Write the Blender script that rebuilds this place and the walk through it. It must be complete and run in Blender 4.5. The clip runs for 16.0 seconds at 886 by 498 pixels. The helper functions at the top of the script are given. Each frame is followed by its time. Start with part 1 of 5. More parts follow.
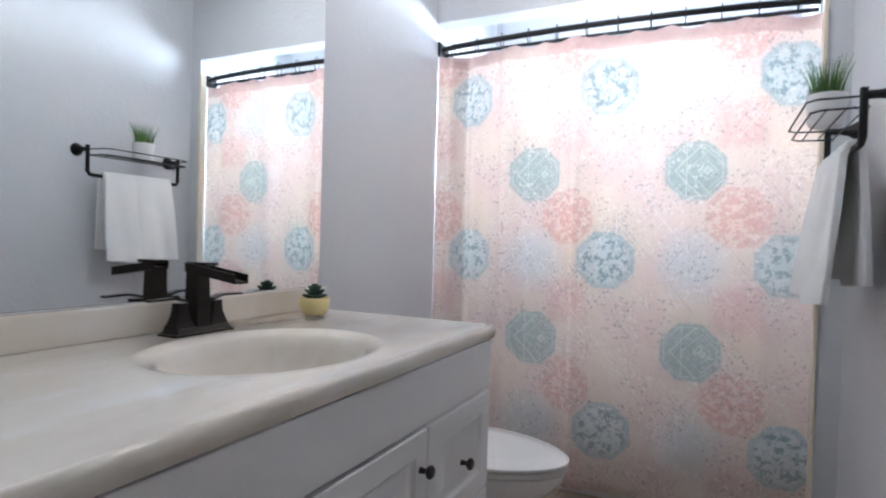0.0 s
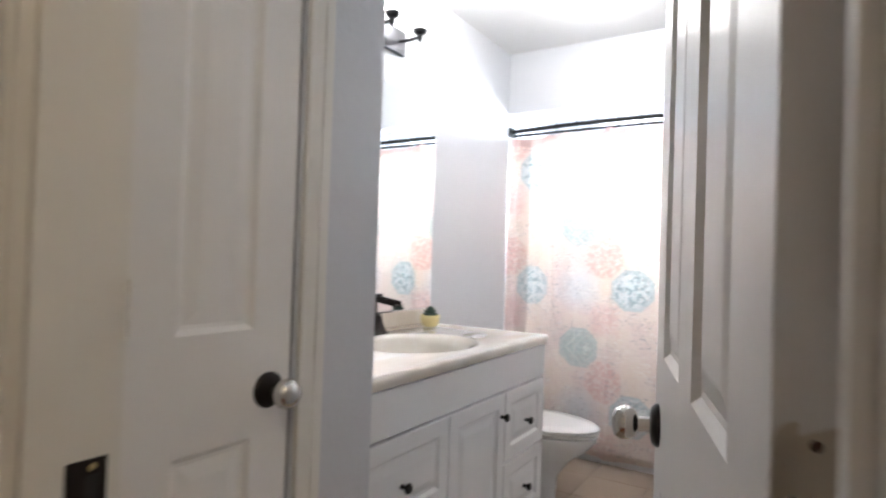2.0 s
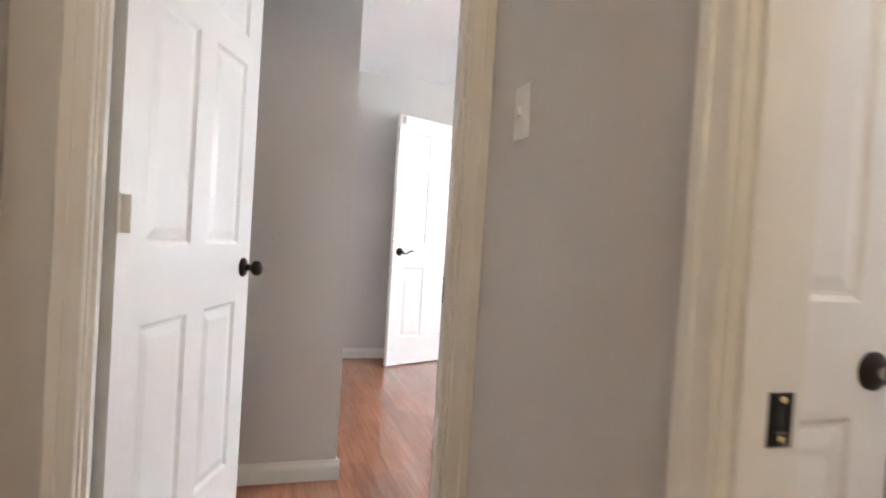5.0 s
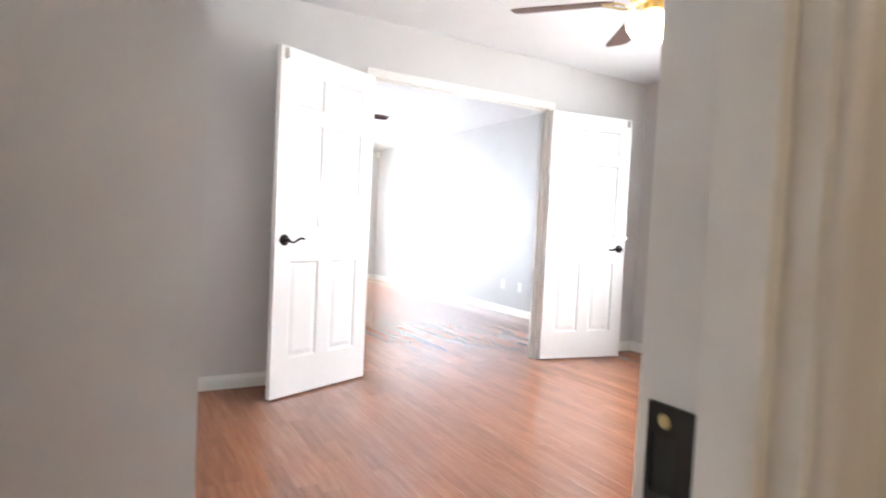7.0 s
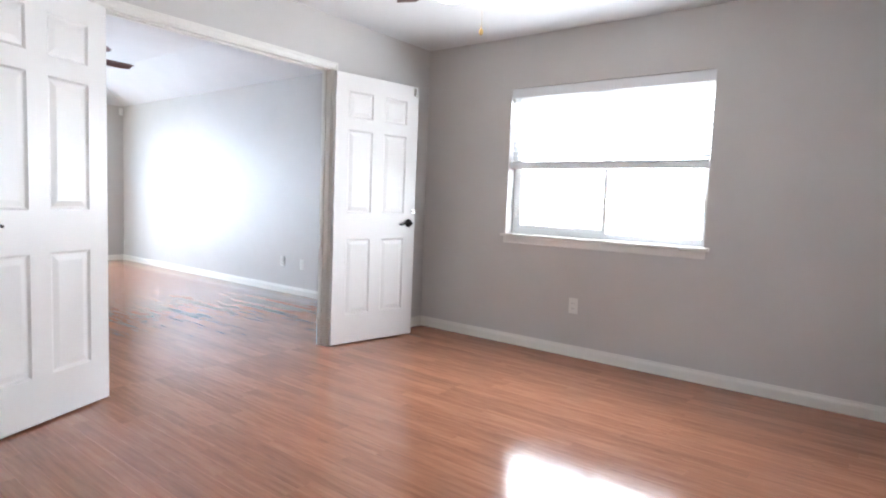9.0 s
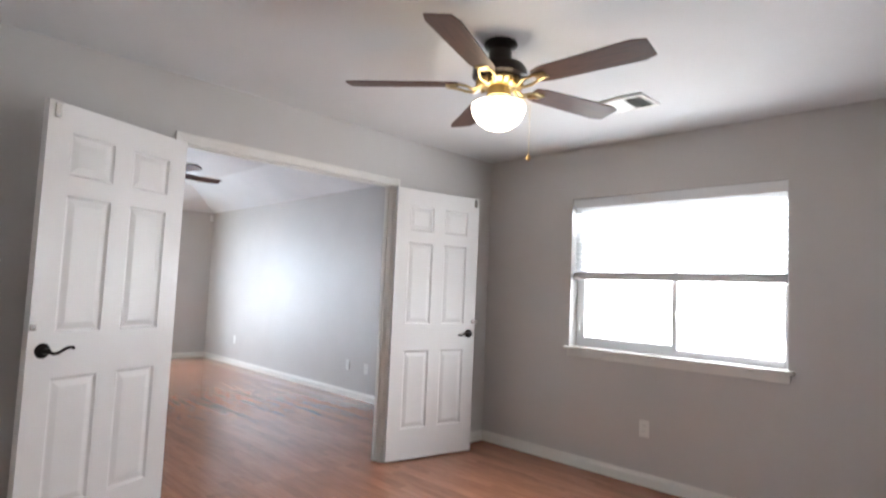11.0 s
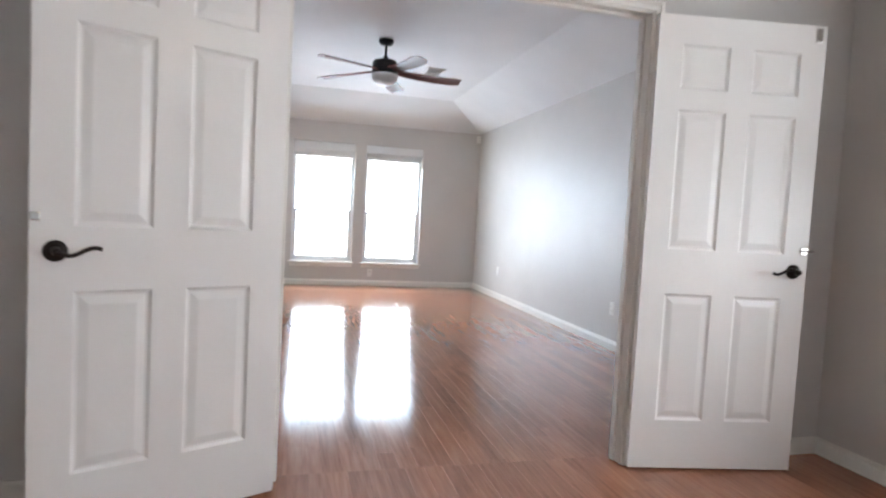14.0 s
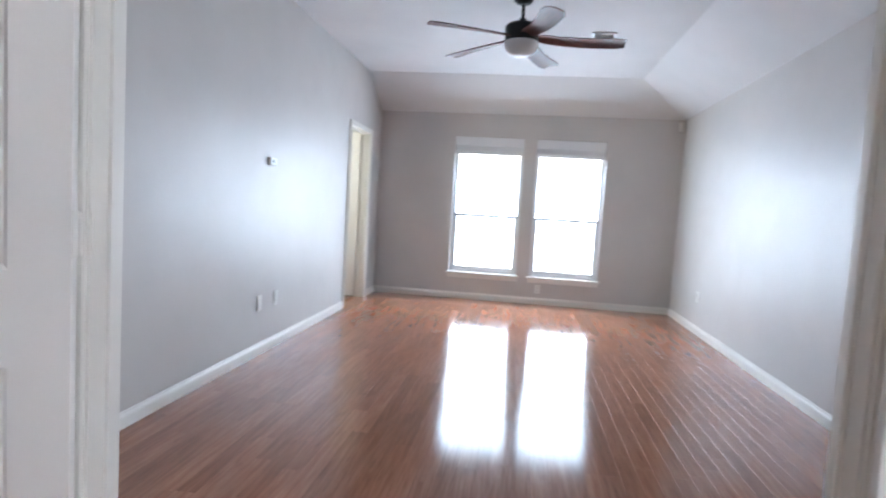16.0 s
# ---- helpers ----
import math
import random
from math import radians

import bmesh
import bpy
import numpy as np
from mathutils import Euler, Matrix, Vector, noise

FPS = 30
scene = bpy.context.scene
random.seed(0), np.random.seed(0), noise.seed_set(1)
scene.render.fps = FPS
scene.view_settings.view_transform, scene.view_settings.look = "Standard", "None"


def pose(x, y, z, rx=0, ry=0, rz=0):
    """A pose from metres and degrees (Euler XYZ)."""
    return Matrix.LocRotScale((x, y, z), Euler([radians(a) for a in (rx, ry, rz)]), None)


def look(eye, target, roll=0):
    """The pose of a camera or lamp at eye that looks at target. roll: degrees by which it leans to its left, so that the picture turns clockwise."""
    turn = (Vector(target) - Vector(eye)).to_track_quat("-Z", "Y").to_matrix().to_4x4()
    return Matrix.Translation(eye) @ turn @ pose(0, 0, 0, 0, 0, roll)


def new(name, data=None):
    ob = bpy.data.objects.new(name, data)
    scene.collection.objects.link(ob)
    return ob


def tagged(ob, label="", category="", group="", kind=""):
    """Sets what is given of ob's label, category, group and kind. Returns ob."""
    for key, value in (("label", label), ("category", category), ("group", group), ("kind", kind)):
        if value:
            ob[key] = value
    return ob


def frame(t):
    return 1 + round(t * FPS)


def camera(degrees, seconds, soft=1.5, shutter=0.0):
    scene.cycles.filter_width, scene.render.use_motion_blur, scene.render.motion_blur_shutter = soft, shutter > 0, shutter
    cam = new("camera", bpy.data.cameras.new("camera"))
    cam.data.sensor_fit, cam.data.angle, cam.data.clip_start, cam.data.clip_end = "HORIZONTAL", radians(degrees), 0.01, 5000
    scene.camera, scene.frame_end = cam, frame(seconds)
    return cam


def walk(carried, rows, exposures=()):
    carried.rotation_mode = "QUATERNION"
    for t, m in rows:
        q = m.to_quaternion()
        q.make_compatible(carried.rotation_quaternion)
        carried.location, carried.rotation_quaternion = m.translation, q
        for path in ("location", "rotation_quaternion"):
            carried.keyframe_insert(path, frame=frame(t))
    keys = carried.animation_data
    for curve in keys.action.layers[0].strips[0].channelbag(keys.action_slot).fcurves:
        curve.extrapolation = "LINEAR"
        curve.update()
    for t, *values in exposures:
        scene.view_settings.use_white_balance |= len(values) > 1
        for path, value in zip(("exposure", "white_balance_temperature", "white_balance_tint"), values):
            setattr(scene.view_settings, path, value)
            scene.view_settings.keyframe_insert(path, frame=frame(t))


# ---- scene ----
cam = camera(75.4, 16.0, 2.0, 0.5)
PATH = [
    (0, (0.234, 0.081, 1.07), (-0.622, 1.888, 1.044), 1.6),
    (0.5, (0.284, -0.144, 1.112), (-0.56, 1.669, 1.109), 1.8),
    (1, (0.374, -0.389, 1.15), (-0.45, 1.434, 1.169), 2.0),
    (1.5, (0.479, -0.592, 1.161), (-0.349, 1.229, 1.195), 1.9),
    (2, (0.61, -0.772, 1.157), (-0.448, 0.925, 1.19), 1.9),
    (2.3, (0.716, -0.866, 1.149), (-0.515, 0.71, 1.177), 2.1),
    (2.5, (0.765, -0.913, 1.135), (-0.577, 0.57, 1.158), 2.5),
    (2.8, (0.849, -0.956, 1.132), (-0.652, 0.365, 1.144), 2.7),
    (3, (0.887, -0.969, 1.129), (-0.715, 0.229, 1.131), 2.7),
    (3.5, (0.966, -0.997, 1.115), (-0.847, -0.154, 1.093), 3.1),
    (4, (0.913, -1.026, 1.1), (-0.982, -0.387, 1.063), 3.2),
    (4.2, (0.855, -1.047, 1.092), (-1.055, -0.454, 1.054), 3.6),
    (6.3, (-0.359, -0.998, 1.072), (-2.212, -0.25, 1.001), 4.2),
    (6.5, (-0.479, -0.985, 1.051), (-2.276, -0.11, 0.995), 5.9),
    (7, (-0.735, -0.842, 1.069), (-2.462, 0.163, 0.987), 2.8),
    (7.5, (-0.883, -0.77, 1.065), (-2.466, 0.447, 0.973), 2.7),
    (8, (-1.022, -0.639, 1.046), (-2.348, 0.852, 0.912), 2.6),
    (8.2, (-1.07, -0.679, 1.075), (-2.274, 0.909, 0.913), 2.3),
    (10.3, (-1.134, -0.533, 1.18), (-2.496, 0.926, 1.051), 2.3),
    (10.5, (-1.112, -0.539, 1.214), (-2.526, 0.873, 1.112), 2.5),
    (11, (-1.056, -0.509, 1.277), (-2.479, 0.889, 1.422), 2.5),
    (11.5, (-1.09, -0.465, 1.258), (-2.524, 0.91, 1.491), 2.3),
    (12, (-1.275, -0.282, 1.239), (-2.773, 1.023, 1.473), 2.4),
    (12.5, (-1.486, -0.044, 1.214), (-3.072, 1.153, 1.442), 2.3),
    (13, (-1.66, 0.233, 1.184), (-3.471, 1.062, 1.366), 2.6),
    (13.5, (-1.878, 0.504, 1.136), (-3.778, 1.126, 1.193), 2.9),
    (14, (-2.108, 0.722, 1.106), (-4.039, 1.229, 0.993), 3.1),
    (14.5, (-2.42, 1.039, 1.153), (-4.374, 1.435, 0.995), 3.3),
    (15, (-2.749, 1.236, 1.17), (-4.723, 1.517, 1.013), 3.1),
    (15.5, (-3.05, 1.435, 1.186), (-5.044, 1.47, 1.038), 3.1),
    (16, (-3.294, 1.589, 1.194), (-5.271, 1.328, 1.045), 3.4),
]
EXPOSURES = [
    (0, -0.15, 6000, 10), (1, 0.1, 6000, 10), (1.5, 0.32, 6150, 10), (2, 0.53, 6350, 10), (2.5, 0.72, 6450, 10), (3.5, 1.22, 6550, 12), (4.2, 1.4, 6650, 12),
    (6.3, 1.32, 6750, 12), (7, 1.3, 6750, 12), (7.8, 0.95, 6500, 11), (8.2, 0.85, 6450, 11), (10.3, 0.3, 6500, 14), (11, 0.1, 6800, 14), (11.5, 0.06, 6900, 13),
    (12, -0.05, 6900, 13), (13, -0.06, 6900, 12), (14, 0.1, 6800, 13), (14.5, 0.03, 6750, 13), (15, -0.03, 6650, 13), (16, -0.06, 6350, 13)]
walk(cam, [(t, look(eye, target, roll)) for t, eye, target, roll in PATH], EXPOSURES)

# ---- world, sun, large lights ----
world = bpy.data.worlds.new("world")
scene.world = world
world.use_nodes = True
wn = world.node_tree.nodes
sky = wn.new("ShaderNodeTexSky")
sky.sky_type, sky.sun_disc = "NISHITA", False
sky.sun_elevation, sky.sun_rotation = radians(62), radians(-95)
wn["Background"].inputs["Strength"].default_value = 0.12
world.node_tree.links.new(sky.outputs["Color"], wn["Background"].inputs["Color"])


def sun_lamp(energy, m):
    d = bpy.data.lights.new("sun", "SUN")
    d.energy, d.angle, d.color = energy, radians(0.5), (1.0, 0.95, 0.88)
    new("sun", d).matrix_world = m


def area_lamp(name, m, sx, sy, watts, color):
    d = bpy.data.lights.new(name, "AREA")
    d.shape, d.size, d.size_y, d.energy, d.color = "RECTANGLE", sx, sy, watts, color
    new(name, d).matrix_world = m


def bulb_lamp(name, place, radius, watts, color):
    d = bpy.data.lights.new(name, "POINT")
    d.shadow_soft_size, d.energy, d.color = radius, watts, color
    new(name, d).matrix_world = Matrix.Translation(place)


DAY = (0.80, 0.91, 1.0)
SKY = (0.58, 0.78, 1.0)
sun_lamp(3.0, look((-11.65, 1.95, 8), (-10.65, 1.9, 0)))
area_lamp("window_light_bedroom", pose(-11.02, 1.13, 1.23, 68, 0, -90), 0.87, 1.74, 50, SKY)
area_lamp("window_light_bedroom_second", pose(-11.02, 2.17, 1.23, 68, 0, -90), 0.87, 1.74, 50, SKY)
area_lamp("window_light_study", pose(-2.80, 3.60, 1.45, 66, 0, 180), 1.48, 1.1, 50, DAY)
area_lamp("window_light_bathroom", pose(-0.12, 3.56, 1.79, 70, 0, 180), 0.95, 0.7, 90, DAY)
area_lamp("window_light_dressing", pose(-9.6, -1.72, 1.5, 90, 0, 0), 0.8, 1.0, 25, (0.95, 1.0, 0.85))

# ---- materials ----


def mat(name, color, rough=0.5, metal=0.0):
    m = bpy.data.materials.new(name)
    m.use_nodes = True
    b = m.node_tree.nodes["Principled BSDF"]
    b.inputs["Base Color"].default_value = (*color, 1)
    b.inputs["Roughness"].default_value, b.inputs["Metallic"].default_value = rough, metal
    return m


def node(m, kind, **sockets):
    n = m.node_tree.nodes.new(kind)
    for k, v in sockets.items():
        n.inputs[k.replace("_", " ")].default_value = v
    return n


def wire(m, a, b):
    m.node_tree.links.new(a, b)


def bsdf(m):
    return m.node_tree.nodes["Principled BSDF"]


def coords(m, kind="Object", scale=(1, 1, 1)):
    c = m.node_tree.nodes.new("ShaderNodeTexCoord")
    mp = m.node_tree.nodes.new("ShaderNodeMapping")
    mp.inputs["Scale"].default_value = scale
    wire(m, c.outputs[kind], mp.inputs["Vector"])
    return mp.outputs["Vector"]


def noise_tex(m, vec, scale, detail=3.0, rough=0.5):
    n = node(m, "ShaderNodeTexNoise", Scale=scale, Detail=detail, Roughness=rough)
    wire(m, vec, n.inputs["Vector"])
    return n.outputs["Fac"]


def ramp(m, fac, stops):
    r = m.node_tree.nodes.new("ShaderNodeValToRGB")
    el = r.color_ramp.elements
    while len(el) < len(stops):
        el.new(0.5)
    for e, (p, c) in zip(el, stops):
        e.position, e.color = p, (*c, 1)
    wire(m, fac, r.inputs["Fac"])
    return r.outputs["Color"]


def span(m, fac, a, b, lo, hi):
    r = m.node_tree.nodes.new("ShaderNodeMapRange")
    for i, v in enumerate((a, b, lo, hi)):
        r.inputs[i + 1].default_value = v
    wire(m, fac, r.inputs[0])
    return r.outputs[0]


def bump(m, height, strength, dist):
    b = node(m, "ShaderNodeBump", Strength=strength, Distance=dist)
    wire(m, height, b.inputs["Height"])
    wire(m, b.outputs["Normal"], bsdf(m).inputs["Normal"])


def calc(m, op, a, b=None, c=None):
    n = m.node_tree.nodes.new("ShaderNodeMath")
    n.operation = op
    for i, v in enumerate((a, b, c)):
        if v is None:
            continue
        if isinstance(v, (int, float)):
            n.inputs[i].default_value = v
        else:
            wire(m, v, n.inputs[i])
    return n.outputs[0]


def blend(m, fac, a, b):
    n = m.node_tree.nodes.new("ShaderNodeMix")
    n.data_type = "RGBA"
    for sock, v in ((n.inputs[0], fac), (n.inputs[6], a), (n.inputs[7], b)):
        if isinstance(v, (int, float)):
            sock.default_value = v
        elif isinstance(v, tuple):
            sock.default_value = (*v, 1)
        else:
            wire(m, v, sock)
    return n.outputs[2]


def painted(name, color, rough, grain=0.0, gscale=170.0, stain=0.04, dist=0.003):
    """Paint with a faint unevenness; grain: the roller's or sprayer's relief."""
    m = mat(name, color, rough)
    v = coords(m)
    big = noise_tex(m, v, 1.3, 4)
    wire(m, ramp(m, big, [(0.3, tuple(c * (1 - stain) for c in color)), (0.7, tuple(min(1, c * (1 + stain)) for c in color))]),
         bsdf(m).inputs["Base Color"])
    wire(m, span(m, noise_tex(m, v, 6, 3), 0.3, 0.7, rough - 0.05, rough + 0.06), bsdf(m).inputs["Roughness"])
    if grain:
        fine = noise_tex(m, v, gscale, 2, 0.55)
        mid = noise_tex(m, v, gscale * 0.3, 2)
        bump(m, calc(m, "ADD", fine, calc(m, "MULTIPLY", mid, 0.8)), grain, dist)
    return m


M_WALL = painted("grey_wall_paint", (0.59, 0.565, 0.545), 0.44, 0.30, 75)
M_BATHWALL = painted("pale_grey_wall_paint", (0.62, 0.63, 0.66), 0.34, 0.55, 55)
M_CEIL = painted("white_ceiling_paint", (0.74, 0.74, 0.74), 0.8, 0.25, 150)
M_DOOR = painted("white_door_paint", (0.80, 0.78, 0.76), 0.33, 0.05, 60, 0.02)
M_TRIM = painted("white_trim_paint", (0.78, 0.76, 0.72), 0.38, 0.04, 80, 0.05)
M_CAB = painted("white_cabinet_paint", (0.80, 0.80, 0.80), 0.35, 0.03, 60, 0.02)
M_BLACK = mat("oil_rubbed_bronze", (0.026, 0.021, 0.019), 0.3, 0.7)
M_BLACKPL = mat("matte_black_metal", (0.012, 0.012, 0.014), 0.42, 0.3)
M_CHROME = mat("satin_nickel", (0.62, 0.60, 0.57), 0.16, 1.0)
M_BRASS = mat("polished_brass", (0.56, 0.43, 0.21), 0.28, 1.0)
M_PORC = mat("white_porcelain", (0.84, 0.84, 0.84), 0.08)
M_PLAST = mat("white_plastic", (0.80, 0.79, 0.76), 0.35)
M_VINYL = mat("white_vinyl", (0.78, 0.79, 0.80), 0.3)
M_MIRROR = mat("silvered_mirror", (0.88, 0.91, 0.91), 0.0, 1.0)
M_DARK = mat("dark_gap", (0.02, 0.02, 0.02), 0.8)
M_CREAM = mat("cream_surround", (0.78, 0.70, 0.58), 0.3)

M_GLASS = mat("window_glass", (1, 1, 1), 0.0)
bsdf(M_GLASS).inputs["Transmission Weight"].default_value = 1.0
bsdf(M_GLASS).inputs["IOR"].default_value = 1.02


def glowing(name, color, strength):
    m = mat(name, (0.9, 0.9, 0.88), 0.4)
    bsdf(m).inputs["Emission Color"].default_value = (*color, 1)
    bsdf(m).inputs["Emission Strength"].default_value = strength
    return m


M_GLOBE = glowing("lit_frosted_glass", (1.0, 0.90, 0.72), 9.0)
M_GLOBE_COOL = glowing("lit_white_glass", (1.0, 0.98, 0.95), 10.0)
M_FROST = mat("unlit_frosted_glass", (0.82, 0.82, 0.82), 0.4)
# Outdoor backdrops: daylight is put into their emission.
M_OUT = glowing("glowing_daylight_panel", (0.84, 0.93, 1.0), 7.0)
M_LEAFOUT = glowing("glowing_garden_panel", (0.55, 0.62, 0.25), 1.0)


def wood_floor():
    m = mat("glossy_cherry_laminate", (0.3, 0.12, 0.06), 0.16)
    info = m.node_tree.nodes.new("ShaderNodeObjectInfo")
    c = m.node_tree.nodes.new("ShaderNodeTexCoord")
    shift = m.node_tree.nodes.new("ShaderNodeVectorMath")
    shift.operation = "MULTIPLY_ADD"
    comb = m.node_tree.nodes.new("ShaderNodeCombineXYZ")
    for i, k in enumerate((37.0, 11.0, 23.0)):
        wire(m, calc(m, "MULTIPLY", info.outputs["Random"], k), comb.inputs[i])
    wire(m, c.outputs["Object"], shift.inputs[0])
    shift.inputs[1].default_value = (1, 1, 1)
    wire(m, comb.outputs[0], shift.inputs[2])
    mp = node(m, "ShaderNodeMapping", Scale=(1.6, 22, 22))
    wire(m, shift.outputs[0], mp.inputs["Vector"])
    grain = noise_tex(m, mp.outputs[0], 2.2, 6, 0.62)
    mp2 = node(m, "ShaderNodeMapping", Scale=(3.0, 14, 14))
    wire(m, shift.outputs[0], mp2.inputs["Vector"])
    fleck = noise_tex(m, mp2.outputs[0], 1.6, 3, 0.5)
    tone = ramp(m, grain, [(0.25, (0.25, 0.100, 0.056)), (0.5, (0.33, 0.140, 0.080)), (0.78, (0.42, 0.19, 0.112))])
    dark = blend(m, span(m, fleck, 0.62, 0.80, 0.0, 0.35), tone, (0.10, 0.036, 0.022))
    hue = m.node_tree.nodes.new("ShaderNodeHueSaturation")
    wire(m, span(m, info.outputs["Random"], 0, 1, 0.88, 1.12), hue.inputs["Value"])
    wire(m, dark, hue.inputs["Color"])
    wire(m, hue.outputs[0], bsdf(m).inputs["Base Color"])
    wire(m, span(m, grain, 0.3, 0.7, 0.09, 0.16), bsdf(m).inputs["Roughness"])
    bump(m, grain, 0.02, 0.002)
    return m


M_FLOOR = wood_floor()


def marble():
    m = mat("cultured_marble", (0.74, 0.68, 0.60), 0.05)
    v = coords(m, "Object", (2.2, 0.9, 1))
    warp = noise_tex(m, v, 2.0, 5, 0.6)
    streak = noise_tex(m, coords(m, "Object", (7, 1.2, 4)), 1.7, 5, 0.6)
    a = ramp(m, warp, [(0.3, (0.66, 0.585, 0.50)), (0.5, (0.74, 0.68, 0.60)), (0.7, (0.80, 0.77, 0.73))])
    col = blend(m, span(m, streak, 0.5, 0.68, 0, 0.7), a, (0.80, 0.79, 0.78))
    wire(m, col, bsdf(m).inputs["Base Color"])
    return m


M_MARBLE = marble()


def towel_cloth():
    m = mat("white_terry_cloth", (0.92, 0.92, 0.92), 0.95)
    v = coords(m)
    bump(m, calc(m, "ADD", noise_tex(m, v, 420, 2), noise_tex(m, v, 60, 2)), 0.7, 0.004)
    bsdf(m).inputs["Sheen Weight"].default_value = 0.3
    return m


M_TOWEL = towel_cloth()
M_TILE = painted("beige_stone_tile", (0.42, 0.33, 0.25), 0.35, 0.1, 40, 0.15)


def curtain_cloth():
    """Peach cloth with staggered rows of printed eight-sided medallions; u, v are metres across and up the cloth."""
    m = mat("printed_curtain_cloth", (0.8, 0.65, 0.58), 0.9)
    c = m.node_tree.nodes.new("ShaderNodeTexCoord")
    sep = m.node_tree.nodes.new("ShaderNodeSeparateXYZ")
    wire(m, c.outputs["UV"], sep.inputs[0])
    u, v = sep.outputs[0], sep.outputs[1]
    uv = c.outputs["UV"]
    PU, PV = 0.66, 0.70

    TU, TV = 0.535, 0.668

    def cell(cu, cv):
        du = calc(m, "SUBTRACT", calc(m, "FLOORED_MODULO", calc(m, "SUBTRACT", u, cu - PU / 2), PU), PU / 2)
        dv = calc(m, "SUBTRACT", calc(m, "FLOORED_MODULO", calc(m, "SUBTRACT", v, cv - PV / 2), PV), PV / 2)
        return du, dv

    def octagon(du, dv):
        au, av = calc(m, "ABSOLUTE", du), calc(m, "ABSOLUTE", dv)
        edge = calc(m, "MULTIPLY", calc(m, "SUBTRACT", weave, 0.5), 0.016)
        return calc(m, "ADD", edge, calc(m, "MAXIMUM", calc(m, "MAXIMUM", au, av), calc(m, "MULTIPLY", calc(m, "ADD", au, av), 0.7071)))

    def inside(d, r, soft=0.004):
        return span(m, d, r - soft, r + soft, 1, 0)

    rag = noise_tex(m, uv, 45, 4, 0.7)
    weave = noise_tex(m, uv, 150, 2, 0.6)
    soft = noise_tex(m, uv, 3.2, 4, 0.6)
    base = ramp(m, soft, [(0.30, (0.82, 0.70, 0.60)), (0.45, (0.83, 0.73, 0.66)), (0.58, (0.80, 0.66, 0.62)), (0.72, (0.84, 0.78, 0.75))])
    # rose blocks and washed blue patches
    du, dv = cell(TU + 0.16, TV + 0.17)
    rose = calc(m, "MULTIPLY", inside(calc(m, "MAXIMUM", calc(m, "ABSOLUTE", du), calc(m, "ABSOLUTE", dv)), 0.085, 0.02), span(m, rag, 0.35, 0.6, 0.25, 0.9))
    col = blend(m, rose, base, (0.74, 0.52, 0.49))
    du, dv = cell(TU, TV - 0.36)
    wash = calc(m, "MULTIPLY", inside(octagon(du, dv), 0.105, 0.05), 0.75)
    col = blend(m, wash, col, (0.70, 0.72, 0.74))
    # pale crossing double lines and broken grey ones
    gaps = noise_tex(m, uv, 5, 3, 0.6)
    for sg, shift in ((1, 0.1), (-1, 0.37)):
        lin = calc(m, "ADD", u, calc(m, "MULTIPLY", v, 0.82 * sg))
        for off, w, tone, low in ((0.0, 0.003, (0.93, 0.88, 0.84), 0.46), (0.018, 0.002, (0.93, 0.88, 0.84), 0.46), (0.036, 0.002, (0.93, 0.88, 0.84), 0.5), (0.17, 0.0028, (0.42, 0.38, 0.40), 0.50), (0.19, 0.0022, (0.45, 0.40, 0.41), 0.50)):
            dist = calc(m, "SUBTRACT", calc(m, "FLOORED_MODULO", calc(m, "ADD", lin, shift + off), 0.33), 0.165)
            line = inside(calc(m, "ABSOLUTE", dist), w, 0.001)
            keep = calc(m, "MULTIPLY", span(m, gaps, low, low + 0.06, 0, 1), span(m, rag, 0.4, 0.6, 0.1, 0.8))
            col = blend(m, calc(m, "MULTIPLY", line, keep), col, tone)
    # terracotta medallions with pale flowers
    du, dv = cell(TU + 0.155, TV - 0.18)
    d = octagon(du, dv)
    flower = noise_tex(m, uv, 38, 3, 0.65)
    red = ramp(m, flower, [(0.42, (0.66, 0.35, 0.31)), (0.50, (0.70, 0.44, 0.40)), (0.56, (0.84, 0.70, 0.64))])
    col = blend(m, calc(m, "MULTIPLY", inside(d, 0.113), span(m, weave, 0.35, 0.6, 0.5, 0.85)), col, red)
    ring = inside(calc(m, "ABSOLUTE", calc(m, "SUBTRACT", d, 0.104)), 0.002, 0.001)
    col = blend(m, calc(m, "MULTIPLY", ring, 0.6), col, (0.84, 0.62, 0.54))
    # blue and white blotched medallions
    du, dv = cell(TU + 0.325, TV - 0.355)
    d = octagon(du, dv)
    blot = noise_tex(m, uv, 30, 4, 0.68)
    blue = ramp(m, blot, [(0.42, (0.74, 0.77, 0.77)), (0.52, (0.66, 0.72, 0.73)), (0.55, (0.22, 0.35, 0.38)), (0.75, (0.15, 0.28, 0.32))])
    edge = ramp(m, blot, [(0.40, (0.20, 0.33, 0.36)), (0.6, (0.6, 0.68, 0.68))])
    blue = blend(m, span(m, d, 0.085, 0.115, 0, 0.8), blue, edge)
    col = blend(m, calc(m, "MULTIPLY", inside(calc(m, "ADD", d, calc(m, "MULTIPLY", rag, 0.016)), 0.122, 0.004), 0.92), col, blue)
    # teal medallions with pale strapwork
    du, dv = cell(TU, TV)
    d = octagon(du, dv)
    teal = ramp(m, rag, [(0.3, (0.29, 0.41, 0.41)), (0.5, (0.40, 0.50, 0.49)), (0.7, (0.58, 0.62, 0.60))])
    col = blend(m, calc(m, "MULTIPLY", inside(calc(m, "ADD", d, calc(m, "MULTIPLY", rag, 0.014)), 0.118, 0.005), 0.9), col, teal)
    within = inside(d, 0.10, 0.003)
